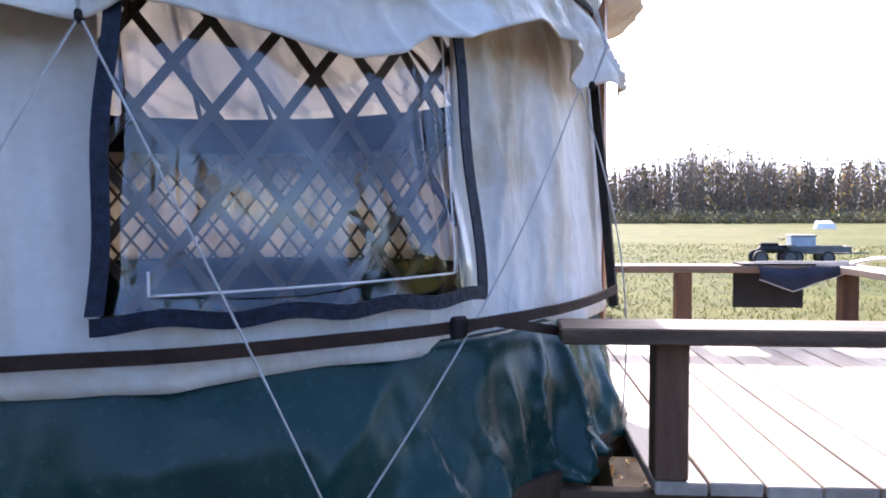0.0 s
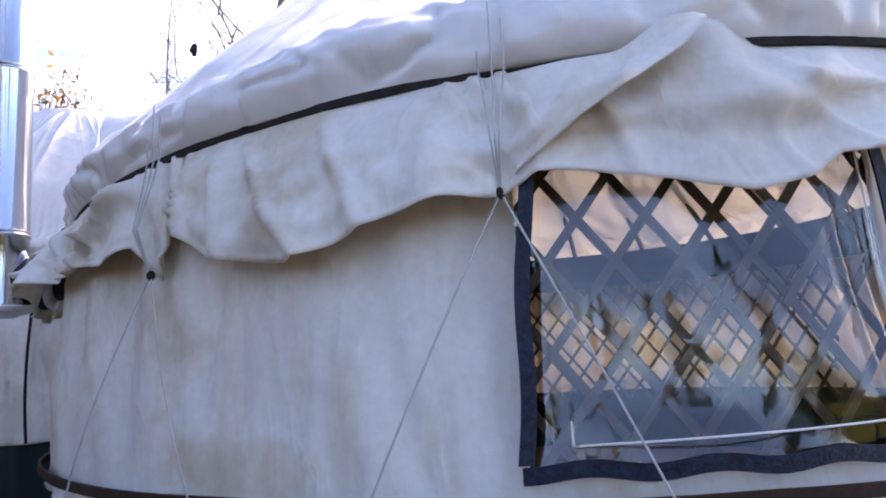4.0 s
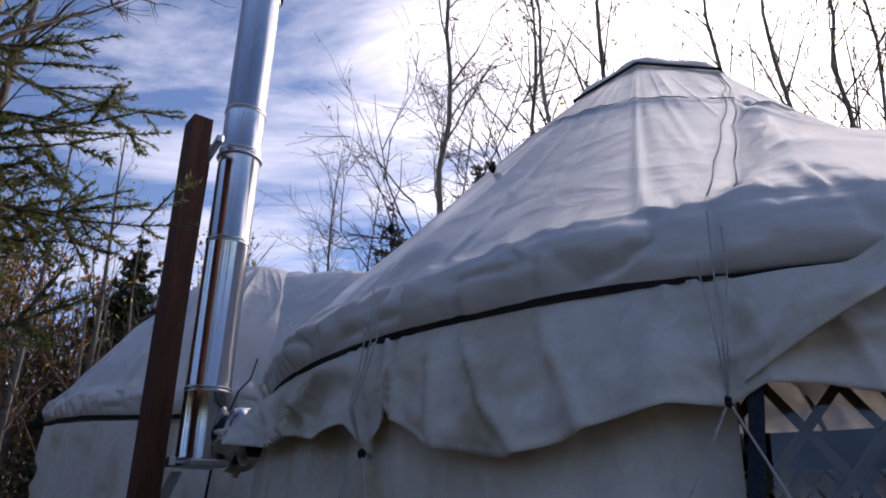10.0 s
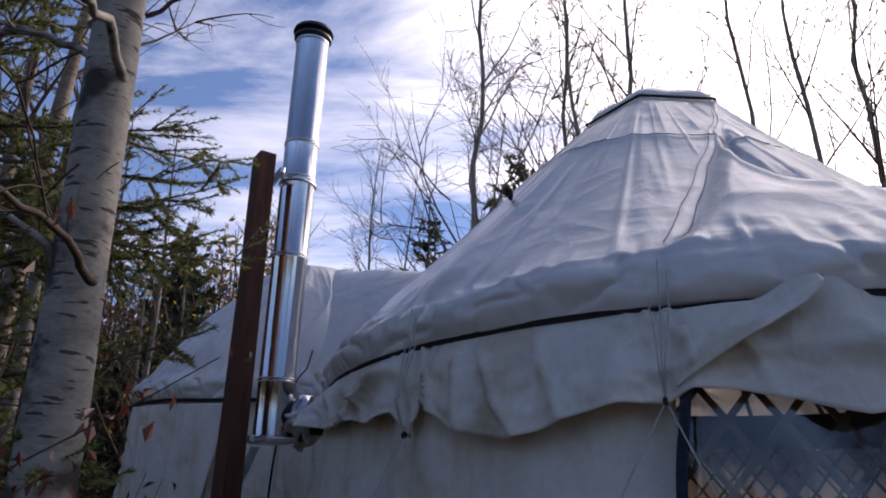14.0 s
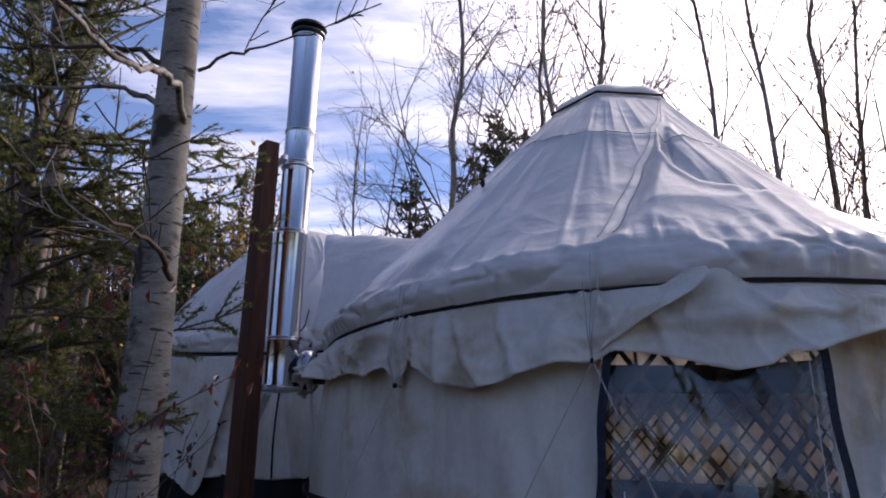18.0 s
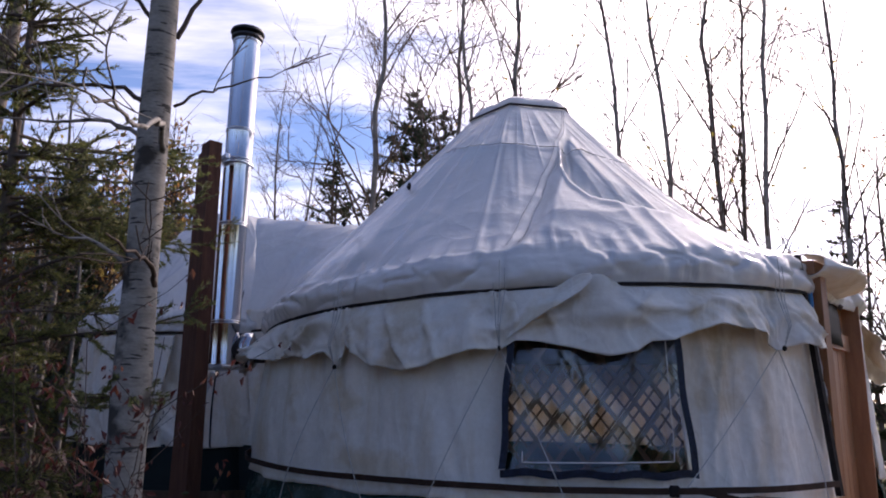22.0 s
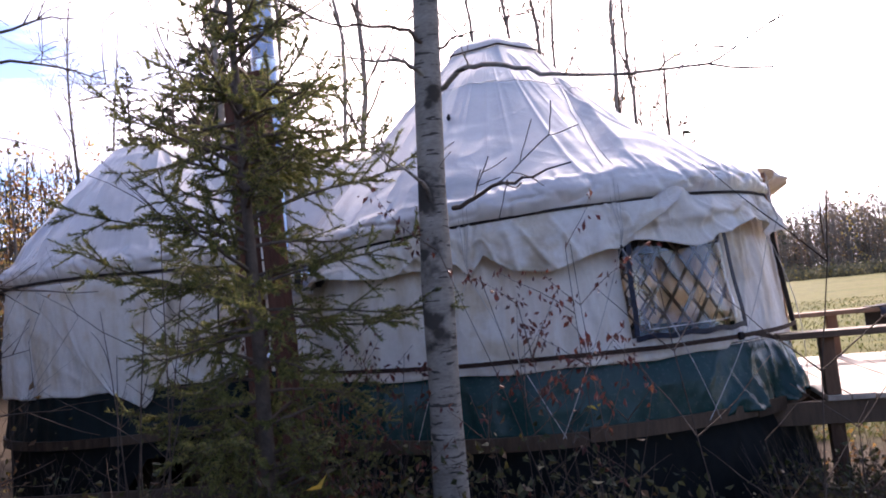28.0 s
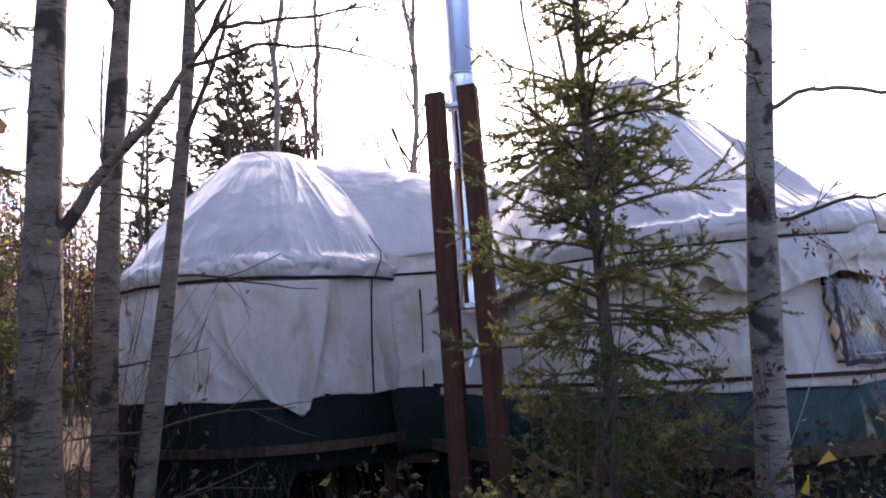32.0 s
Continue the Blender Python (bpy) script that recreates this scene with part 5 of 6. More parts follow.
def bare_tree(place, height, r0, seed, bark, label, lean=(0, 0), crook=0.0, limb_r=0.42, first=0.35, limbs=14, spread=0.55, limb_len=0.28, depth=2, leaves=0.0, foliage=None, size=0.05, name="tree", category="tree", group="", given_limbs=(), low_limbs=0):
    rng, gen = random.Random(seed), np.random.default_rng(seed)
    x, y = place
    z0 = float(ground_height(x, y)) - 0.05
    t = thing(name, (x, y, z0), label, category, group)
    pts = []
    for i in range(17):
        q = i / 16
        sway = 0.014 * height * q
        pts.append(Vector((x + lean[0] * q * height + sway * math.sin(q * 7 + seed), y + lean[1] * q * height + sway * math.cos(q * 5 + seed * 2), z0 + height * q)) + Vector((rng.uniform(-1, 1), rng.uniform(-1, 1), 0)) * crook * (q > 0))
    rad = [r0 * (1.3 if i == 0 else 1.0) * (1 - 0.93 * (i / 16) ** 1.15) * (1 + 0.06 * math.sin(i * 2.7 + seed)) + 0.004 for i in range(17)]
    Shape().tube(pts, rad, 16, cap=False).object("trunk", bark, t, smooth=True)
    crown, tips = Shape(), []
    for k in range(limbs):
        q = first + (0.98 - first) * (k + rng.random()) / limbs
        i = min(15, int(q * 16))
        p = pts[i].lerp(pts[i + 1], q * 16 - i)
        a = rng.uniform(0, 6.283)
        d = Vector((math.cos(a) * spread, math.sin(a) * spread, 0.75))
        grow(crown, tips, rng, p, d, height * limb_len * (1.15 - q) * rng.uniform(0.7, 1.2), rad[i] * limb_r, depth, 0.22)
    for k in range(low_limbs):
        q = rng.uniform(0.15, first)
        i = int(q * 16)
        a = rng.uniform(0, 6.283)
        grow(crown, tips, rng, pts[i], Vector((math.cos(a), math.sin(a), 0.15)), rng.uniform(0.4, 1.1), 0.010, 1, 0.05)
    if crown.v:
        crown.object("crown", TWIG, t, smooth=True)
    for limb, r in given_limbs:
        sh, own = Shape(), []
        lp = [Vector(p) for p in limb]
        fine = [lp[0]]
        for a, b in zip(lp, lp[1:]):
            for q in (0.34, 0.67, 1.0):
                fine.append(a.lerp(b, q) + Vector((rng.uniform(-1, 1), rng.uniform(-1, 1), rng.uniform(-1, 1))) * (0.012 if q < 1 else 0))
        sh.tube(fine, [r * (1 - 0.78 * i / (len(fine) - 1)) for i in range(len(fine))], 7, cap=False)
        for k in range(3):
            i = rng.randint(2, len(fine) - 2)
            ax = (fine[i + 1] - fine[i]).normalized()
            grow(sh, own, rng, fine[i], ax + Vector((rng.uniform(-0.8, 0.8), rng.uniform(-0.8, 0.8), rng.uniform(0.0, 0.9))), rng.uniform(0.18, 0.4), r * 0.30, 1, 0.1, 4)
        sh.object("limb", bark if r > 0.013 else TWIG, t, smooth=True)
    if leaves and tips:
        picked = [p for p in tips if rng.random() < leaves]
        if picked:
            leaf_cloud(Shape(), gen, picked, size).object("leaves", foliage or YELLOWLEAF, t)
    return t


def spruce(place, height, r0, seed, label, leaf_mat, whorls=16, reach=0.30, low=0.08, dens=700, size=0.020, gap=0.15, droop=0.12, twigs=9, power=0.8, boughs=()):
    rng, gen = random.Random(seed), np.random.default_rng(seed)
    x, y = place
    z0 = float(ground_height(x, y)) - 0.05
    t = thing("spruce", (x, y, z0), label, "tree")
    Shape().tube([(x, y, z0), (x + 0.01, y, z0 + height * 0.35), (x - 0.01, y + 0.01, z0 + height * 0.7), (x, y, z0 + height)], [r0, r0 * 0.72, r0 * 0.4, 0.006], 9, cap=False).object("trunk", SPRUCEBARK, t, smooth=True)
    wood, segs = Shape(), []
    arms = []
    for k in range(whorls):
        q = low + (0.98 - low) * k / (whorls - 1)
        nb = rng.randint(4, 6)
        a0 = rng.uniform(0, 6.283)
        for j in range(nb):
            if rng.random() >= gap:
                arms.append((q, a0 + 6.283 * j / nb + rng.uniform(-0.3, 0.3), height * reach * (1 - q) ** power * rng.uniform(0.45, 1.25) + 0.06))
    arms += [((zb - z0) / height, radians(deg), length) for zb, deg, length in boughs]
    for q, a, length in arms:
        d = Vector((math.cos(a), math.sin(a), 0.42 - 0.34 * (1 - q) + rng.uniform(-0.32, 0.32)))
        pts = [Vector((x, y, z0 + height * q + rng.uniform(-0.14, 0.14)))]
        for i in range(7):
            d = (d + Vector((rng.uniform(-0.08, 0.08), rng.uniform(-0.08, 0.08), rng.uniform(-0.06, 0.06) - droop * 0.4 + (0.17 if i > 3 else 0)))).normalized()
            pts.append(pts[-1] + d * length / 7)
        wood.tube(pts, [max(0.002, 0.010 * (1 - i / 7.5) * (height / 4)) for i in range(8)], 4, cap=False)
        segs += [(pts[i], pts[i + 1]) for i in range(2, 7)]
        for m in range(int(twigs * (0.6 + 0.6 * (1 - q)))):
            i = rng.randint(1, 6)
            ax = (pts[i + 1] - pts[i]).normalized()
            side = ax.cross(Vector((0, 0, 1))).normalized() * rng.choice((-1, 1))
            side.rotate(Matrix.Rotation(rng.gauss(0, 0.75), 3, ax))
            tl = length * rng.uniform(0.16, 0.40) * (1.15 - i / 9)
            tw = [pts[i]]
            dd = ax * 0.7 + side * rng.uniform(0.5, 0.9) + Vector((0, 0, rng.uniform(-0.35, 0.15)))
            for _ in range(3):
                dd = dd.normalized() + Vector((0, 0, rng.uniform(-0.14, 0.1)))
                tw.append(tw[-1] + dd.normalized() * tl / 3)
            wood.tube(tw, [0.0035, 0.003, 0.0022, 0.0015], 3, cap=False)
            segs += list(zip(tw, tw[1:]))
            if tl > 0.12:
                for c in (1, 2):
                    e = (tw[c + 1] - tw[c]).normalized() * 0.7 + ax * 0.5 + Vector((rng.uniform(-0.4, 0.4), rng.uniform(-0.4, 0.4), rng.uniform(-0.4, 0.1)))
                    segs.append((tw[c], tw[c] + e.normalized() * tl * 0.4))
    wood.object("branchwork", SPRUCEBARK, t, smooth=True)
    needle_cloud(Shape(), gen, segs, dens, size, 0.15 if leaf_mat is NEEDLES else 0.26).object("needles", leaf_mat, t)
    return t


# woods close round the yurts
BIRCH_ARMS = [
    ([(-1.57, 0.0, 2.15), (-1.46, -0.08, 2.17), (-1.32, -0.22, 2.20), (-1.18, -0.38, 2.18), (-1.03, -0.54, 2.19)], 0.012),
    ([(-1.63, -0.03, 2.86), (-1.70, -0.14, 2.95), (-1.78, -0.27, 2.93), (-1.90, -0.45, 2.88), (-2.05, -0.62, 2.88)], 0.012),
    ([(-1.59, 0.02, 2.90), (-1.52, 0.10, 2.98), (-1.45, 0.19, 3.02), (-1.34, 0.31, 3.08), (-1.22, 0.43, 3.19)], 0.007),
    ([(-1.63, -0.03, 2.64), (-1.66, -0.08, 2.76), (-1.72, -0.17, 2.80), (-1.82, -0.34, 2.76), (-1.95, -0.52, 2.74)], 0.014),
    ([(-1.64, -0.03, 2.11), (-1.67, -0.08, 2.24), (-1.72, -0.16, 2.30), (-1.80, -0.30, 2.33)], 0.015),
    ([(-1.62, -0.02, 3.18), (-1.69, -0.12, 3.33), (-1.81, -0.33, 3.46), (-1.95, -0.5, 3.7)], 0.012),
    ([(-1.60, 0.01, 3.20), (-1.55, 0.07, 3.38), (-1.50, 0.13, 3.54), (-1.42, 0.22, 3.9)], 0.012),
]
BIRCH_ARMS = [([(px + (pz - 1.2) * 0.05, py - (pz - 1.2) * 0.032, pz) for px, py, pz in limb], r) for limb, r in BIRCH_ARMS]
BIRCH_ARMS.append(([(-1.53, -0.05, 2.70), (-1.418, -0.135, 2.749), (-1.298, -0.233, 2.727), (-1.156, -0.348, 2.65), (-1.006, -0.47, 2.564), (-0.744, -0.683, 2.454), (-0.612, -0.79, 2.419), (-0.362, -0.994, 2.317)], 0.014))
bare_tree((-1.72, 0.05), 7.5, 0.084, 3, BIRCH, "pale-barked birch with bare crooked limbs near the yurt", lean=(0.060, -0.042), first=0.50, limbs=8, limb_len=0.2, name="birch", given_limbs=BIRCH_ARMS)
spruce((-2.44, -0.22), 4.4, 0.045, 5, "young spruce with sparse drooping boughs", NEEDLES, whorls=34, reach=0.21, low=0.15, gap=0.16, twigs=16, dens=330, size=0.024, power=0.6, boughs=((2.30, 42, 1.0), (2.22, 28, 0.95), (2.40, 55, 0.9), (2.75, 60, 0.85), (2.05, 36, 1.0), (1.9, 20, 0.95), (2.72, 98, 1.25), (2.60, 90, 1.2), (2.62, 104, 1.15), (2.48, 94, 1.15), (2.40, 84, 1.15), (2.30, 99, 1.1), (2.2, 88, 1.05)))
BACK = [(-5.9, 6.6, 12.5, 0.10, 21, 16), (-5.96, 9.1, 13, 0.11, 22, 16), (-4.0, 7.6, 12, 0.10, 23, 16), (-2.1, 6.75, 10.5, 0.06, 24, 12), (-1.52, 7.2, 10.5, 0.065, 25, 12), (-1.08, 8.1, 11, 0.075, 26, 13), (-0.87, 8.95, 11, 0.065, 27, 12), (-0.13, 6.1, 9.5, 0.055, 28, 11), (0.27, 9.0, 10, 0.07, 29, 12), (-3.85, 5.9, 10, 0.065, 30, 9)]
for x, y, h, r, s, n in BACK:
    bare_tree((x, y), h, r * 0.62, s, HAZEBARK, "slender leafless tree behind the yurts", crook=0.055, limb_r=0.44, first=0.20, limbs=int(n * 1.7), limb_len=0.29, spread=0.44, depth=3, leaves=0.07, size=0.06, group="bare trees behind the yurts")
bare_tree((-9.1, 7.6), 8.0, 0.045, 31, GREYBARK, "thin twiggy leafless tree", first=0.2, limbs=26, limb_len=0.22, spread=0.35, group="bare trees behind the yurts")
bare_tree((-8.6, 7.9), 7.4, 0.04, 32, GREYBARK, "thin twiggy leafless tree", first=0.2, limbs=22, limb_len=0.22, spread=0.35, group="bare trees behind the yurts")
bare_tree((-5.19, -0.05), 8.0, 0.115, 41, DARKBIRCH, "thick dark-patched birch trunk with one rising limb", first=0.55, limbs=5, given_limbs=[([(-5.16, -0.03, 2.30), (-5.10, -0.01, 2.37), (-4.93, -0.03, 2.6), (-4.75, -0.04, 2.78), (-4.55, -0.06, 2.99), (-4.39, -0.08, 3.2), (-4.21, -0.11, 3.5)], 0.042), ([(-4.29, -0.1, 3.33), (-4.06, -0.08, 3.34), (-3.82, -0.07, 3.36), (-3.58, -0.07, 3.39), (-3.38, -0.05, 3.37)], 0.013), ([(-4.45, -0.08, 3.13), (-4.09, -0.07, 3.23), (-3.77, -0.05, 3.21), (-3.51, -0.03, 3.14), (-3.27, 0.0, 3.05)], 0.013)], low_limbs=3)
bare_tree((-5.36, 0.88), 9.0, 0.085, 42, DARKBIRCH, "straight grey tree trunk", first=0.42, limbs=8, low_limbs=4)
bare_tree((-5.0, 0.46), 7.0, 0.058, 43, DARKBIRCH, "leaning slim tree trunk", lean=(0.08, 0), first=0.42, limbs=8, low_limbs=5)
bare_tree((-6.4, 0.3), 8.5, 0.07, 44, BIRCH, "slim pale birch leaning into the wood", lean=(0.06, 0.02), first=0.4, limbs=8, low_limbs=4)
bare_tree((-7.2, 1.6), 9.0, 0.08, 45, GREYBARK, "straight grey tree trunk", first=0.35, limbs=10, low_limbs=6)
bare_tree((-7.9, 0.4), 8.5, 0.07, 46, GREYBARK, "slim grey tree trunk at the wood's edge", lean=(-0.03, 0.0), first=0.4, limbs=9, low_limbs=4)
spruce((-7.9, 10.4), 8.5, 0.10, 51, "tall dark spruce behind the yurts", FARNEEDLES, whorls=30, reach=0.30, low=0.10, gap=0.05, dens=150, size=0.055, twigs=22, power=0.6)
spruce((-6.9, 10.0), 7.6, 0.09, 75, "dark bushy spruce behind the yurts", FARNEEDLES, whorls=26, reach=0.28, low=0.10, gap=0.08, dens=150, size=0.055, twigs=20, power=0.6)
spruce((-9.3, 9.4), 7.2, 0.09, 54, "dark spruce behind the yurts", FARNEEDLES, whorls=20, reach=0.22, low=0.12, dens=150, size=0.055, twigs=10)
spruce((-6.6, 6.4), 5.9, 0.09, 52, "dark spruce behind the small yurt", FARNEEDLES, whorls=20, reach=0.20, low=0.15, dens=170, size=0.05, twigs=10)
spruce((-22.6, 10.8), 10.4, 0.12, 53, "distant spruce at the wood's edge", FARNEEDLES, whorls=30, reach=0.27, low=0.1, gap=0.03, dens=90, size=0.14, twigs=22)
for x, y, h, sd in ((-24.0, 8.5, 9.3, 91), (-25.0, 6.9, 8.9, 92), (-25.4, 5.4, 9.6, 93)):
    bare_tree((x, y), h, 0.10, sd, GREYBARK, "distant autumn tree with rusty orange leaves", first=0.25, limbs=24, limb_len=0.30, spread=0.5, leaves=0.8, foliage=RUSTLEAF, size=0.15, group="autumn trees at the wood's edge")
spruce((-6.5, 0.9), 6.2, 0.06, 55, "bushy young spruce in the wood", NEEDLES, whorls=22, reach=0.20, low=0.08, dens=260, size=0.034, twigs=14)
for x, y, h, s in ((0.75, 9.9, 5.6, 56), (0.35, 11.8, 6.0, 59), (1.25, 12.2, 5.2, 60)):
    bare_tree((x, y), h, 0.045, s, GREYBARK, "twiggy small tree with rusty leaves", first=0.10, limbs=28, limb_len=0.34, leaves=0.45, foliage=RUSTLEAF, size=0.07, group="rusty small trees past the deck")
spruce((0.15, 10.6), 5.0, 0.07, 81, "dark bushy spruce past the deck", FARNEEDLES, whorls=16, reach=0.22, low=0.05, dens=150, size=0.055, twigs=10)
spruce((2.1, 11.6), 3.5, 0.06, 82, "low dark spruce past the deck", FARNEEDLES, whorls=14, reach=0.28, low=0.04, dens=150, size=0.055, twigs=10)
spruce((1.45, 11.2), 5.0, 0.08, 58, "dark bushy spruce past the deck", FARNEEDLES, whorls=18, reach=0.22, low=0.05, dens=150, size=0.055, twigs=10)
bare_tree((0.95, 9.3), 6.5, 0.05, 57, GREYBARK, "twiggy small tree with rusty leaves", first=0.12, limbs=26, limb_len=0.32, leaves=0.25, foliage=REDLEAF, size=0.07)

# a loose belt of bare trees on the wooded side
rng = random.Random(8)
for k in range(34):
    a, dist = radians(rng.uniform(34, 112)), rng.uniform(9, 30)
    x, y = -1.5 - dist * math.sin(a), dist * math.cos(a)
    if -7.2 < x < 0.5 and 1.2 < y < 5.4:
        continue
    tall = rng.uniform(7, 10)
    if math.degrees(math.atan2(0.4 - x, y + 0.9)) < 61:
        tall = min(tall, 1.7 + 0.24 * math.hypot(x - 0.4, y + 0.9))
    bare_tree((x, y), tall, rng.uniform(0.04, 0.075), 100 + k, BIRCH if k % 5 == 0 else GREYBARK, "bare young tree in the wood", lean=(rng.uniform(-0.05, 0.05), rng.uniform(-0.05, 0.05)), first=0.2, limbs=14, limb_len=0.24, leaves=0.35 if k % 3 == 0 else 0.03, foliage=RUSTLEAF if k % 2 else YELLOWLEAF, size=0.10, group="bare trees in the wood")


# the wood closes in behind the path as well
model = bpy.data.objects["spruce.001"]
rng = random.Random(4)
for k in range(9):
    a, dist = radians(104 + 168 * (k * 0.618 % 1.0) + rng.uniform(-3, 3)), rng.uniform(15, 22)
    x, y = -0.8 + dist * math.sin(a), -1.5 + dist * math.cos(a)
    c = copy_thing(model, pose(x, y, float(ground_height(x, y)) - 0.05, 0, 0, rng.uniform(0, 360)))
    tagged(c, "dark spruce on the path's side of the wood", "tree", "spruces behind the path")


def shrub(place, label, seed, stems, height, lean, leaf_mat, n_leaf, size, z_lo, name="shrub", r=0.006, wide=0.24):
    gen, rg = np.random.default_rng(seed), random.Random(seed)
    x, y = place
    z = float(ground_height(x, y))
    t = thing(name, (x, y, z), label, "shrub")
    ends = []
    for k in range(stems):
        wood = Shape()
        a = rg.uniform(0, 6.283)
        up = Vector((math.cos(a) * lean, math.sin(a) * lean, 1))
        h = height * rg.uniform(0.65, 1.05)
        pts = wander(rg, (x + rg.uniform(-0.06, 0.06), y + rg.uniform(-0.06, 0.06), z - 0.03), up, h, 8, 0.07, 0.2)
        wood.tube(pts, [max(0.0014, r * (1 - 0.8 * i / 8)) for i in range(9)], 5, cap=False)
        for m in range(6):
            i = rg.randint(3, 8)
            b = rg.uniform(0, 6.283)
            tw = wander(rg, pts[i], Vector((math.cos(b), math.sin(b), 0.8)), h * rg.uniform(0.1, 0.24), 4, 0.14, 0.2)
            wood.tube(tw, [0.0024, 0.002, 0.0016, 0.0012, 0.001], 3, cap=False)
            ends += [p for p in tw[1:] if p.z > z_lo]
        wood.object("stem", TWIG, t, smooth=True)
    if n_leaf and ends:
        leaf_cloud(Shape(), gen, [ends[rg.randrange(len(ends))] + Vector((rg.gauss(0, 0.025), rg.gauss(0, 0.025), rg.gauss(0, 0.02))) for _ in range(n_leaf)], size, wide=wide, hang=1.6).object("leaves", leaf_mat, t)
    return t


shrub((-1.0, -0.46), "thin shrub with dry red-brown leaves hanging on", 61, 7, 2.05, 0.10, REDLEAF, 330, 0.031, 1.30, r=0.004)
shrub((-1.15, -0.36), "thin shrub with a few dry red leaves", 62, 5, 1.5, 0.22, REDLEAF, 110, 0.031, 0.6, r=0.004)
for x, y, s in ((-2.05, -0.16, 71), (-2.25, 0.12, 72), (-1.96, -0.34, 73), (-2.5, 0.25, 74)):
    shrub((x, y), "thin shrub hung with dry dark red leaves", s, 8, 1.6, 0.10, REDLEAF, 230, 0.034, 0.6, r=0.004)
shrub((-1.98, -1.09), "low maple shoot with broad yellow-green leaves", 63, 5, 1.16, 0.13, YELLOWLEAF, 26, 0.078, 0.72, wide=0.46)
shrub((-0.62, -1.45), "bare budding sapling beside the path", 64, 2, 2.05, 0.08, REDLEAF, 0, 0.04, 1.0, r=0.004)
shrub((-0.30, -1.30), "bare budding sapling beside the path", 65, 2, 1.8, 0.15, REDLEAF, 0, 0.04, 1.0, r=0.004)
shrub((-1.12, 0.47), "thin leafless sapling with one yellow leaf", 68, 3, 1.25, 0.10, YELLOWLEAF, 2, 0.05, 1.1, r=0.004)
shrub((-2.75, -0.75), "bare twiggy shrub beside the spruce", 70, 7, 2.3, 0.12, YELLOWLEAF, 0, 0.05, 0.9)


def brush():
    """Twigs, saplings and low leafy growth of the wood's floor."""
    gen = np.random.default_rng(9)
    way = np.array([eye[:2] for _, eye, _, _ in PATH])

    def scatter(n, x0, x1, y0, y1, clear):
        p = np.stack([gen.uniform(x0, x1, n), gen.uniform(y0, y1, n)], 1)
        far = np.min(np.linalg.norm(p[:, None, :] - way[None], axis=2), 1) > clear
        y1r = np.linalg.norm(p - np.array(C1), axis=1) > 2.45
        y2r = np.linalg.norm(p - np.array(C2), axis=1) > 1.75
        free = ~((p[:, 0] > -4.5) & (p[:, 0] < -2.6) & (p[:, 1] > 2.0) & (p[:, 1] < 4.5))
        p = p[far & y1r & y2r & free & ~((p[:, 0] > 0.2) & (p[:, 1] > 1.6) & (p[:, 0] < 2.6) & (p[:, 1] < 4.6))]
        return np.concatenate([p, ground_height(p[:, 0], p[:, 1])[:, None] - 0.03], 1)
    t = thing("undergrowth", (-2.0, 0.0, 0.0), "tangled leafless twigs and low leafy growth on the wood floor", "undergrowth", kind="stuff")
    wood, low, rust, yellow = Shape(), Shape(), Shape(), Shape()
    b = scatter(2600, -16, -5.2, -5.0, 2.6, 0.9)
    c = stem_cloud(wood, gen, b, gen.uniform(0.7, 2.6, len(b)), 0.18, 0.0045)
    for k in (2, 3, 4):
        stem_cloud(wood, gen, c[:, k] - 0.0, gen.uniform(0.25, 0.7, len(b)), 0.5, 0.003, 2)
    n = 9000
    own = gen.integers(0, len(b), n)
    leaf_cloud(rust, gen, c[own, gen.integers(1, 5, n)] + gen.normal(size=(n, 3)) * 0.14, 0.055)
    b = scatter(2300, -5.2, 1.2, -1.9, 1.2, 0.95)
    c = stem_cloud(wood, gen, b, gen.uniform(0.35, 1.1, len(b)) * np.where(b[:, 0] > -0.9, 0.55, 1.0), 0.25, 0.004)
    stem_cloud(wood, gen, c[:, 2], gen.uniform(0.15, 0.4, len(b)), 0.6, 0.002, 2)
    n = 24000
    own = gen.integers(0, len(b), n)
    own = own[(b[own, 0] > -3.0) | (gen.random(n) < 0.12)]
    pts = c[own, gen.integers(2, 5, len(own))] + gen.normal(size=(len(own), 3)) * 0.09
    leaf_cloud(low, gen, pts, 0.05)
    b = scatter(3200, 0.0, 3.4, 0.5, 1.8, 0.5)
    c = stem_cloud(wood, gen, b, gen.uniform(0.3, 0.85, len(b)), 0.22, 0.0035)
    stem_cloud(wood, gen, c[:, 2], gen.uniform(0.1, 0.3, len(b)), 0.6, 0.002, 2)
    n = 30000
    own = gen.integers(0, len(b), n)
    leaf_cloud(low, gen, c[own, gen.integers(1, 4, n)] + gen.normal(size=(n, 3)) * 0.06, 0.045)
    b = scatter(420, -8.0, 1.0, 4.6, 9.0, 0.9)
    c = stem_cloud(wood, gen, b, gen.uniform(0.3, 0.9, len(b)), 0.3, 0.005)
    n = 4000
    own = gen.integers(0, len(b), n)
    leaf_cloud(low, gen, c[own, gen.integers(1, 5, n)] + gen.normal(size=(n, 3)) * 0.12, 0.07)
    wood.object("twigs", TWIG, t)
    low.object("leaves", GREENLEAF, t)
    rust.object("dry_leaves", RUSTLEAF, t)
    fallen = thing("fallen_leaves", (-1.5, 0.5, 0.0), "fallen brown and yellow leaves on the wood floor", "leaves", kind="stuff")
    p = np.stack([gen.uniform(-9, 2, 9000), gen.uniform(-5, 8, 9000)], 1)
    p = np.concatenate([p, ground_height(p[:, 0], p[:, 1])[:, None] + 0.012], 1)
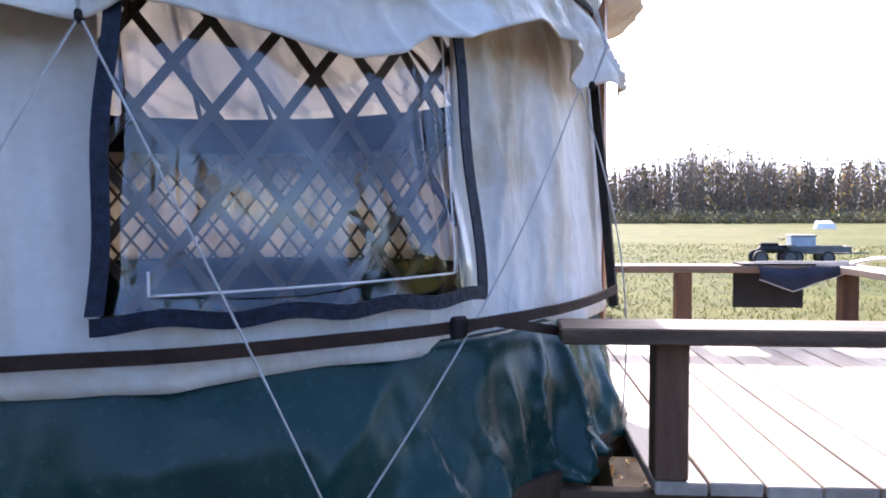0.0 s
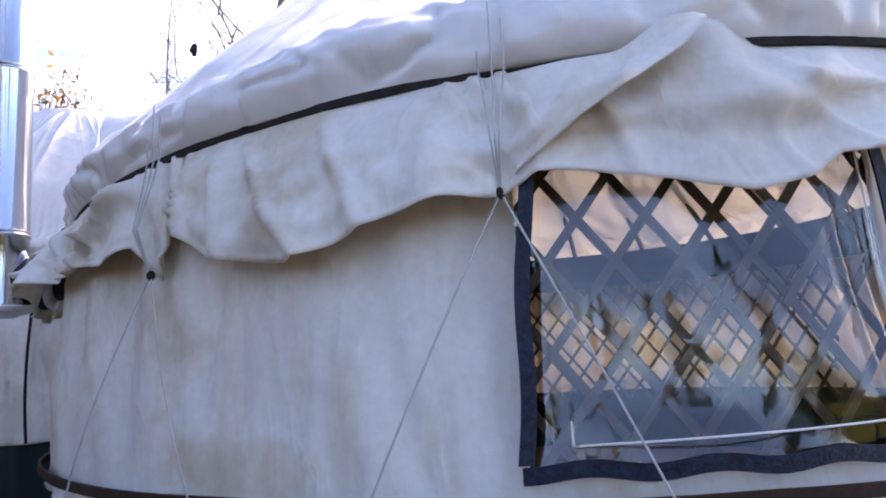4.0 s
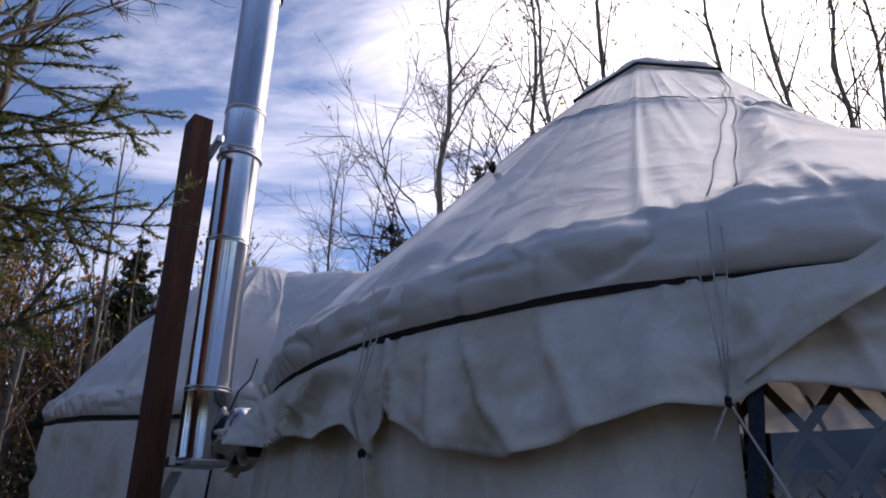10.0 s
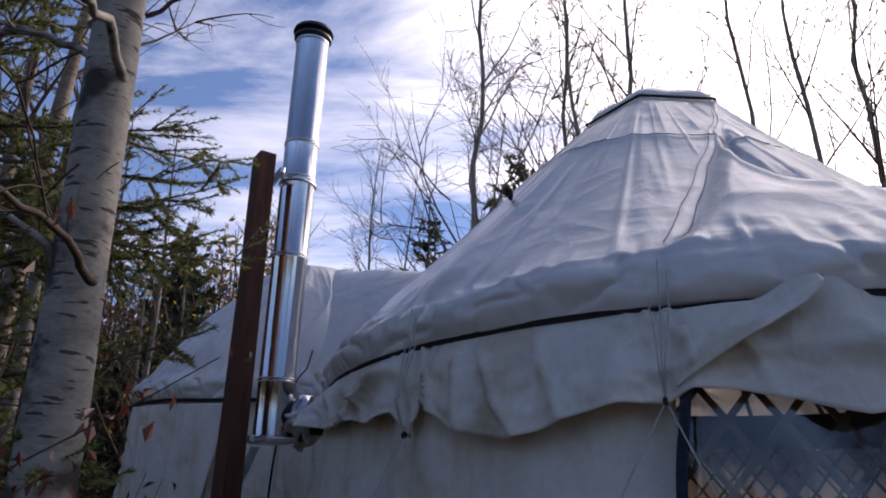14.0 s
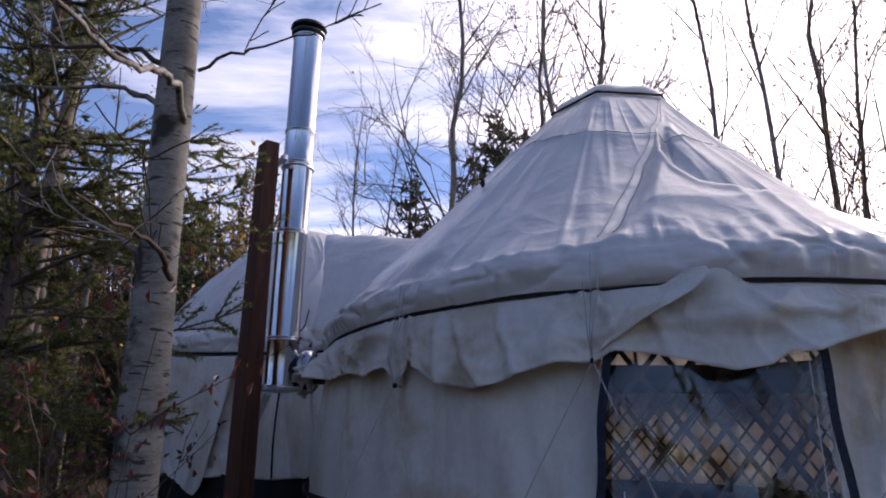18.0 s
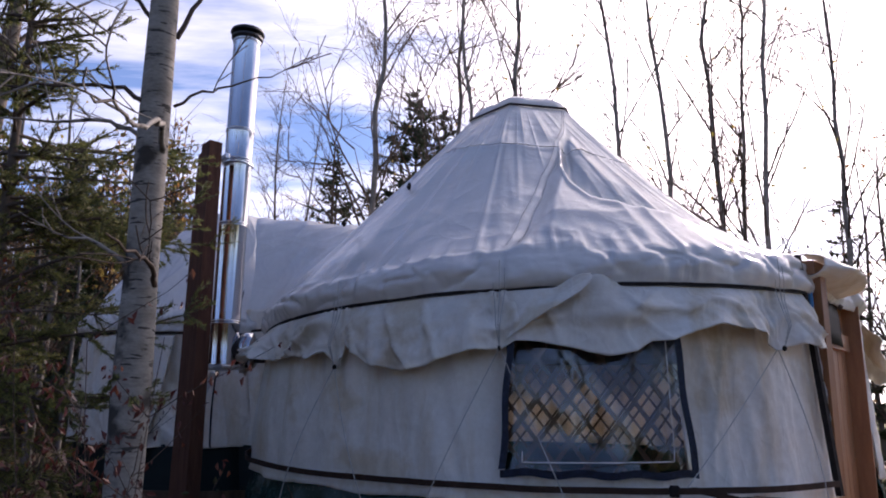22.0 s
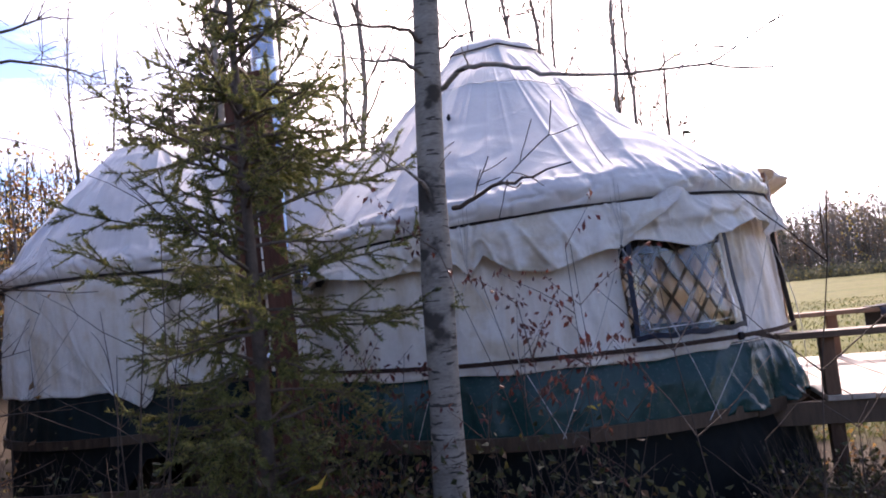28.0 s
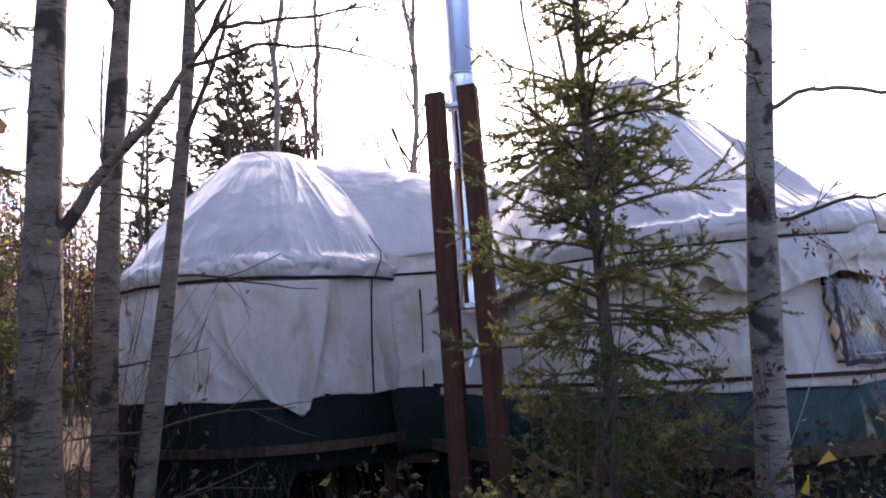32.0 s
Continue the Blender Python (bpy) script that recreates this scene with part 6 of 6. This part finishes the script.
    leaf_cloud(Shape(), gen, p, 0.06, hang=0.0).object("leaf_litter", RUSTLEAF, fallen)


brush()


# ---- far woods ----
FARBARK = material("far_grey_bark", (0.11, 0.092, 0.078), (0.21, 0.185, 0.16), scale=0.4, fine=4, rough=0.9, bump=0)
FARCROWN = leafy("far_autumn_crowns", [(0.0, (0.11, 0.082, 0.066)), (0.6, (0.16, 0.112, 0.08)), (0.9, (0.24, 0.14, 0.07)), (1.0, (0.36, 0.22, 0.07))], thin=0.22)
FARGOLD = leafy("far_gold_crowns", [(0.0, (0.40, 0.26, 0.07)), (1.0, (0.62, 0.48, 0.11))], thin=0.5)
# evergreens lightened and greyed, the haze of distance put into their colour
FAREVER = leafy("far_evergreen_crowns", [(0.0, (0.035, 0.045, 0.028)), (1.0, (0.08, 0.09, 0.05))], thin=0.25)


def wood_belt(gen, label, az0, az1, d0, d1, n, hh, size, m, greens, mats):
    """A belt of trees far off: stems, bare twigs, dry leaves and evergreens."""
    f = thing("far_woods", (0.5 * (d0 + d1) * math.sin(radians((az0 + az1) / 2)), 0.5 * (d0 + d1) * math.cos(radians((az0 + az1) / 2)), 0), label, "woods", kind="stuff")
    bark, pale, leaf_s, ever, gold = Shape(), Shape(), Shape(), Shape(), Shape()
    az = np.radians(gen.uniform(az0, az1, n))
    dist = d0 + (d1 - d0) * gen.random(n) ** 1.4
    x, y = dist * np.sin(az), dist * np.cos(az)
    h = hh * gen.uniform(0.65, 1.0, n) * np.where(gen.random(n) < 0.06, 1.2, 1.0) * (1 + 0.15 * np.sin(az * 23))
    thick = 0.35 + 0.65 * d0 / 165
    base = np.stack([x, y, 0 * x - 0.3], 1)
    half = gen.random(n) < 0.25
    stem_cloud(bark, gen, base[~half], h[~half], 0.03, 0.15 * thick, 2)
    stem_cloud(pale, gen, base[half], h[half], 0.03, 0.12 * thick, 2)
    kind = gen.random(n)
    own = np.repeat(np.arange(n), m)
    q = gen.uniform(0.12, 1.02, len(own))
    green = kind[own] < greens
    w = np.where(green, h[own] * 0.16 * (1.03 - q) + 0.1, h[own] * 0.13 * np.sin(np.pi * np.clip(q, 0, 1) ** 0.8) + 0.3)
    p = np.stack([x[own] + gen.normal(size=len(own)) * w * 0.7, y[own] + gen.normal(size=len(own)) * w * 0.7, h[own] * q], 1)
    rusty = ~green & (gen.random(len(own)) < np.where(kind[own] > 0.7, 1.0, 0.45))
    leaf_cloud(ever, gen, p[green], size * 1.1)
    yellow = rusty & (kind[own] > 0.955)
    leaf_cloud(leaf_s, gen, p[rusty & ~yellow], size)
    leaf_cloud(gold, gen, p[yellow], size)
    bare = ~green & ~rusty
    stem_cloud(bark, gen, p[bare] - np.array([0, 0, 0.6]), gen.uniform(0.8, 2.2, bare.sum()) * (0.4 + 0.6 * thick), 0.45, 0.045 * thick, 1)
    bark.object("trunks", mats[0], f)
    pale.object("pale_trunks", BIRCH, f)
    leaf_s.object("crowns", mats[1], f)
    ever.object("evergreen_crowns", mats[2], f)
    gold.object("gold_crowns", FARGOLD, f)
    return f


def far_woods():
    gen = np.random.default_rng(77)
    low = Shape()
    f = wood_belt(gen, "distant mixed autumn woods beyond the field, grey with rusty and yellow crowns", 2, 56, 165, 235, 2300, 16.5, 0.55, 60, 0.16, (FARBARK, FARCROWN, FAREVER))
    wood_belt(gen, "rusty hillside woods beyond the yurts", -112, -56, 26, 60, 900, 11.5, 0.27, 110, 0.22, (TWIG, RUSTLEAF, FARNEEDLES))
    wood_belt(gen, "low autumn woods beyond the yurts", -56, -18, 34, 66, 620, 10.5, 0.27, 90, 0.25, (TWIG, RUSTLEAF, FARNEEDLES))
    wood_belt(gen, "dense mixed woods behind the path", 96, 250, 26, 50, 620, 6.0, 0.24, 70, 0.45, (TWIG, RUSTLEAF, FARNEEDLES))
    n = 2600
    az = np.radians(gen.uniform(2, 56, n))
    dist = gen.uniform(150, 168, n)
    b = np.stack([dist * np.sin(az), dist * np.cos(az), 0 * az], 1)
    pts = np.repeat(b, 8, 0) + gen.normal(size=(n * 8, 3)) * np.array([1.0, 1.0, 0.8]) + np.array([0, 0, 1.0])
    leaf_cloud(low, gen, pts, 0.7)
    low.object("scrub", leafy("edge_scrub", [(0.0, (0.10, 0.10, 0.06)), (0.6, (0.18, 0.17, 0.10)), (0.93, (0.26, 0.22, 0.10)), (1.0, (0.5, 0.4, 0.06))]), f)


far_woods()


# ---- field: grass, trailer, far white shelter ----
def grass():
    gen = np.random.default_rng(12)
    t = thing("field_grass", (6, 8, 0), "rough mown grass of the sunny field", "grass", kind="stuff")
    n = 26000
    az, dist = np.radians(gen.uniform(3, 50, n)), 4.5 + 38 * gen.random(n) ** 1.6
    x, y = dist * np.sin(az), dist * np.cos(az)
    ok = ~((x < 2.6) & (y < 4.7)) & (np.hypot(x - C1[0], y - C1[1]) > 2.6)
    base = np.stack([x, y, ground_height(x, y) * np.clip(1.6 - dist / 40, 0.1, 1) - 0.01], 1)[ok]
    blades = Shape()
    n = len(base)
    h = gen.uniform(0.04, 0.11, n)
    a = gen.uniform(0, 6.283, n)
    s = np.stack([np.cos(a), np.sin(a), 0 * a], 1) * (0.006 + 0.0006 * dist[ok])[:, None]
    tip = base + np.stack([gen.normal(size=n) * 0.05, gen.normal(size=n) * 0.05, h], 1)
    v = np.stack([base - s, base + s, tip], 1).reshape(-1, 3)
    blades.add(v.tolist(), (np.arange(n)[:, None] * 3 + np.array([[0, 1, 2]])).tolist())
    blades.object("blades", leafy("grass_blades", [(0.0, (0.05, 0.07, 0.014)), (0.6, (0.11, 0.125, 0.028)), (1.0, (0.24, 0.20, 0.075))]), t)


grass()


def wheel(name, parent, at, r, w, turn):
    m = pose(*at, 0, 0, turn + 90)
    ring = [(-w / 2, r * 0.72), (-w / 2, r * 0.95), (-w * 0.3, r), (w * 0.3, r), (w / 2, r * 0.95), (w / 2, r * 0.72)]
    vs, fs = [], []
    for k in range(20):
        a = 6.2832 * k / 20
        vs += [m @ Vector((x, rr * math.cos(a), rr * math.sin(a))) for x, rr in ring]
    for k in range(20):
        for i in range(5):
            p, q = k * 6 + i, ((k + 1) % 20) * 6 + i
            fs.append((p, q, q + 1, p + 1))
    tyre = Shape().add(vs, fs).object(name, RUBBER, parent, smooth=True)
    Shape().tube([m @ Vector((-w * 0.35, 0, 0)), m @ Vector((-w * 0.34, 0, 0)), m @ Vector((w * 0.34, 0, 0)), m @ Vector((w * 0.35, 0, 0))], [r * 0.3, r * 0.74, r * 0.74, r * 0.3], 18).object("rim", PAINTGREY, tyre)


def build_trailer():
    at = Vector((11.9, 23.6, 0.0))
    m = Matrix.Translation(at) @ pose(0, 0, 0, 0, 0, -14) @ Matrix.Scale(0.58, 4)
    t = thing("utility_trailer", tuple(at), "low grey flatbed trailer loaded with a pale blue box", "trailer")
    Shape().box((-1.4, -0.75, 0.55), (2.1, 0.75, 0.65), m, 0.02).object("bed", PAINTGREY, t)
    for lo, hi in (((-1.4, -0.78, 0.66), (2.1, -0.74, 0.98)), ((-1.4, 0.74, 0.66), (2.1, 0.78, 0.98)), ((2.06, -0.74, 0.66), (2.10, 0.74, 0.98))):
        Shape().box(lo, hi, m, 0.01).object("side_panel", PAINTGREY, t)
    for x in (-0.7, 0.9):
        for s in (-0.9, 0.9):
            wheel("wheel", t, m @ Vector((x, s, 0.36)), 0.209, 0.14, -14)
    Shape().box((2.1, -0.05, 0.55), (3.2, 0.05, 0.63), m, 0.01).object("drawbar", PAINTGREY, t)
    box = thing("blue_crate", tuple(m @ Vector((-0.3, 0, 0.66))), "pale blue box on the trailer bed", "box")
    Shape().box((-0.95, -0.6, 0.66), (0.35, 0.6, 1.55), m, 0.04).object("body", PAINTBLUE, box)
    Shape().box((-1.0, -0.65, 1.552), (0.40, 0.65, 1.62), m, 0.02).object("lid", PAINTGREY, box)
    at2 = Vector((10.55, 23.2, 0.0))
    m2 = Matrix.Translation(at2) @ pose(0, 0, 0, 0, 0, -10) @ Matrix.Scale(0.8, 4)
    q = thing("quad_bike", tuple(at2), "dark quad bike parked in front of the trailer", "quad bike")
    Shape().box((-0.55, -0.28, 0.45), (0.65, 0.28, 0.75), m2, 0.12).object("body", RUBBER, q)
    Shape().box((-0.45, -0.17, 0.752), (0.25, 0.17, 0.88), m2, 0.06).object("seat", RUBBER, q)
    Shape().tube([m2 @ Vector((0.38, -0.36, 1.05)), m2 @ Vector((0.42, 0, 0.98)), m2 @ Vector((0.38, 0.36, 1.05))], 0.02, 6).object("handlebar", RUBBER, q)
    Shape().box((0.30, -0.35, 0.752), (0.85, 0.35, 0.79), m2, 0.015).object("rack", RUBBER, q)
    for x in (-0.5, 0.6):
        for s in (-0.42, 0.42):
            wheel("wheel", q, m2 @ Vector((x, s, 0.29)), 0.23, 0.18, -10)
    w = thing("white_shelter", (44, 83, 0), "small white sheeted shelter far out in the field", "shelter")
    m3 = Matrix.Translation((44, 83, 0)) @ pose(0, 0, 0, 0, 0, -20) @ Matrix.Scale(0.7, 4)
    Shape().add([m3 @ Vector(p) for p in ((-1.6, -1, 0), (1.6, -1, 0), (1.6, 1, 0), (-1.6, 1, 0), (-1.2, -0.9, 0.9), (1.2, -0.9, 0.9), (0.9, 0.9, 1.3), (-1.4, 0.9, 1.3))], [(0, 1, 5, 4), (1, 2, 6, 5), (2, 3, 7, 6), (3, 0, 4, 7), (4, 5, 6, 7)]).object("cover", WHITEPAINT, w)


build_trailer()
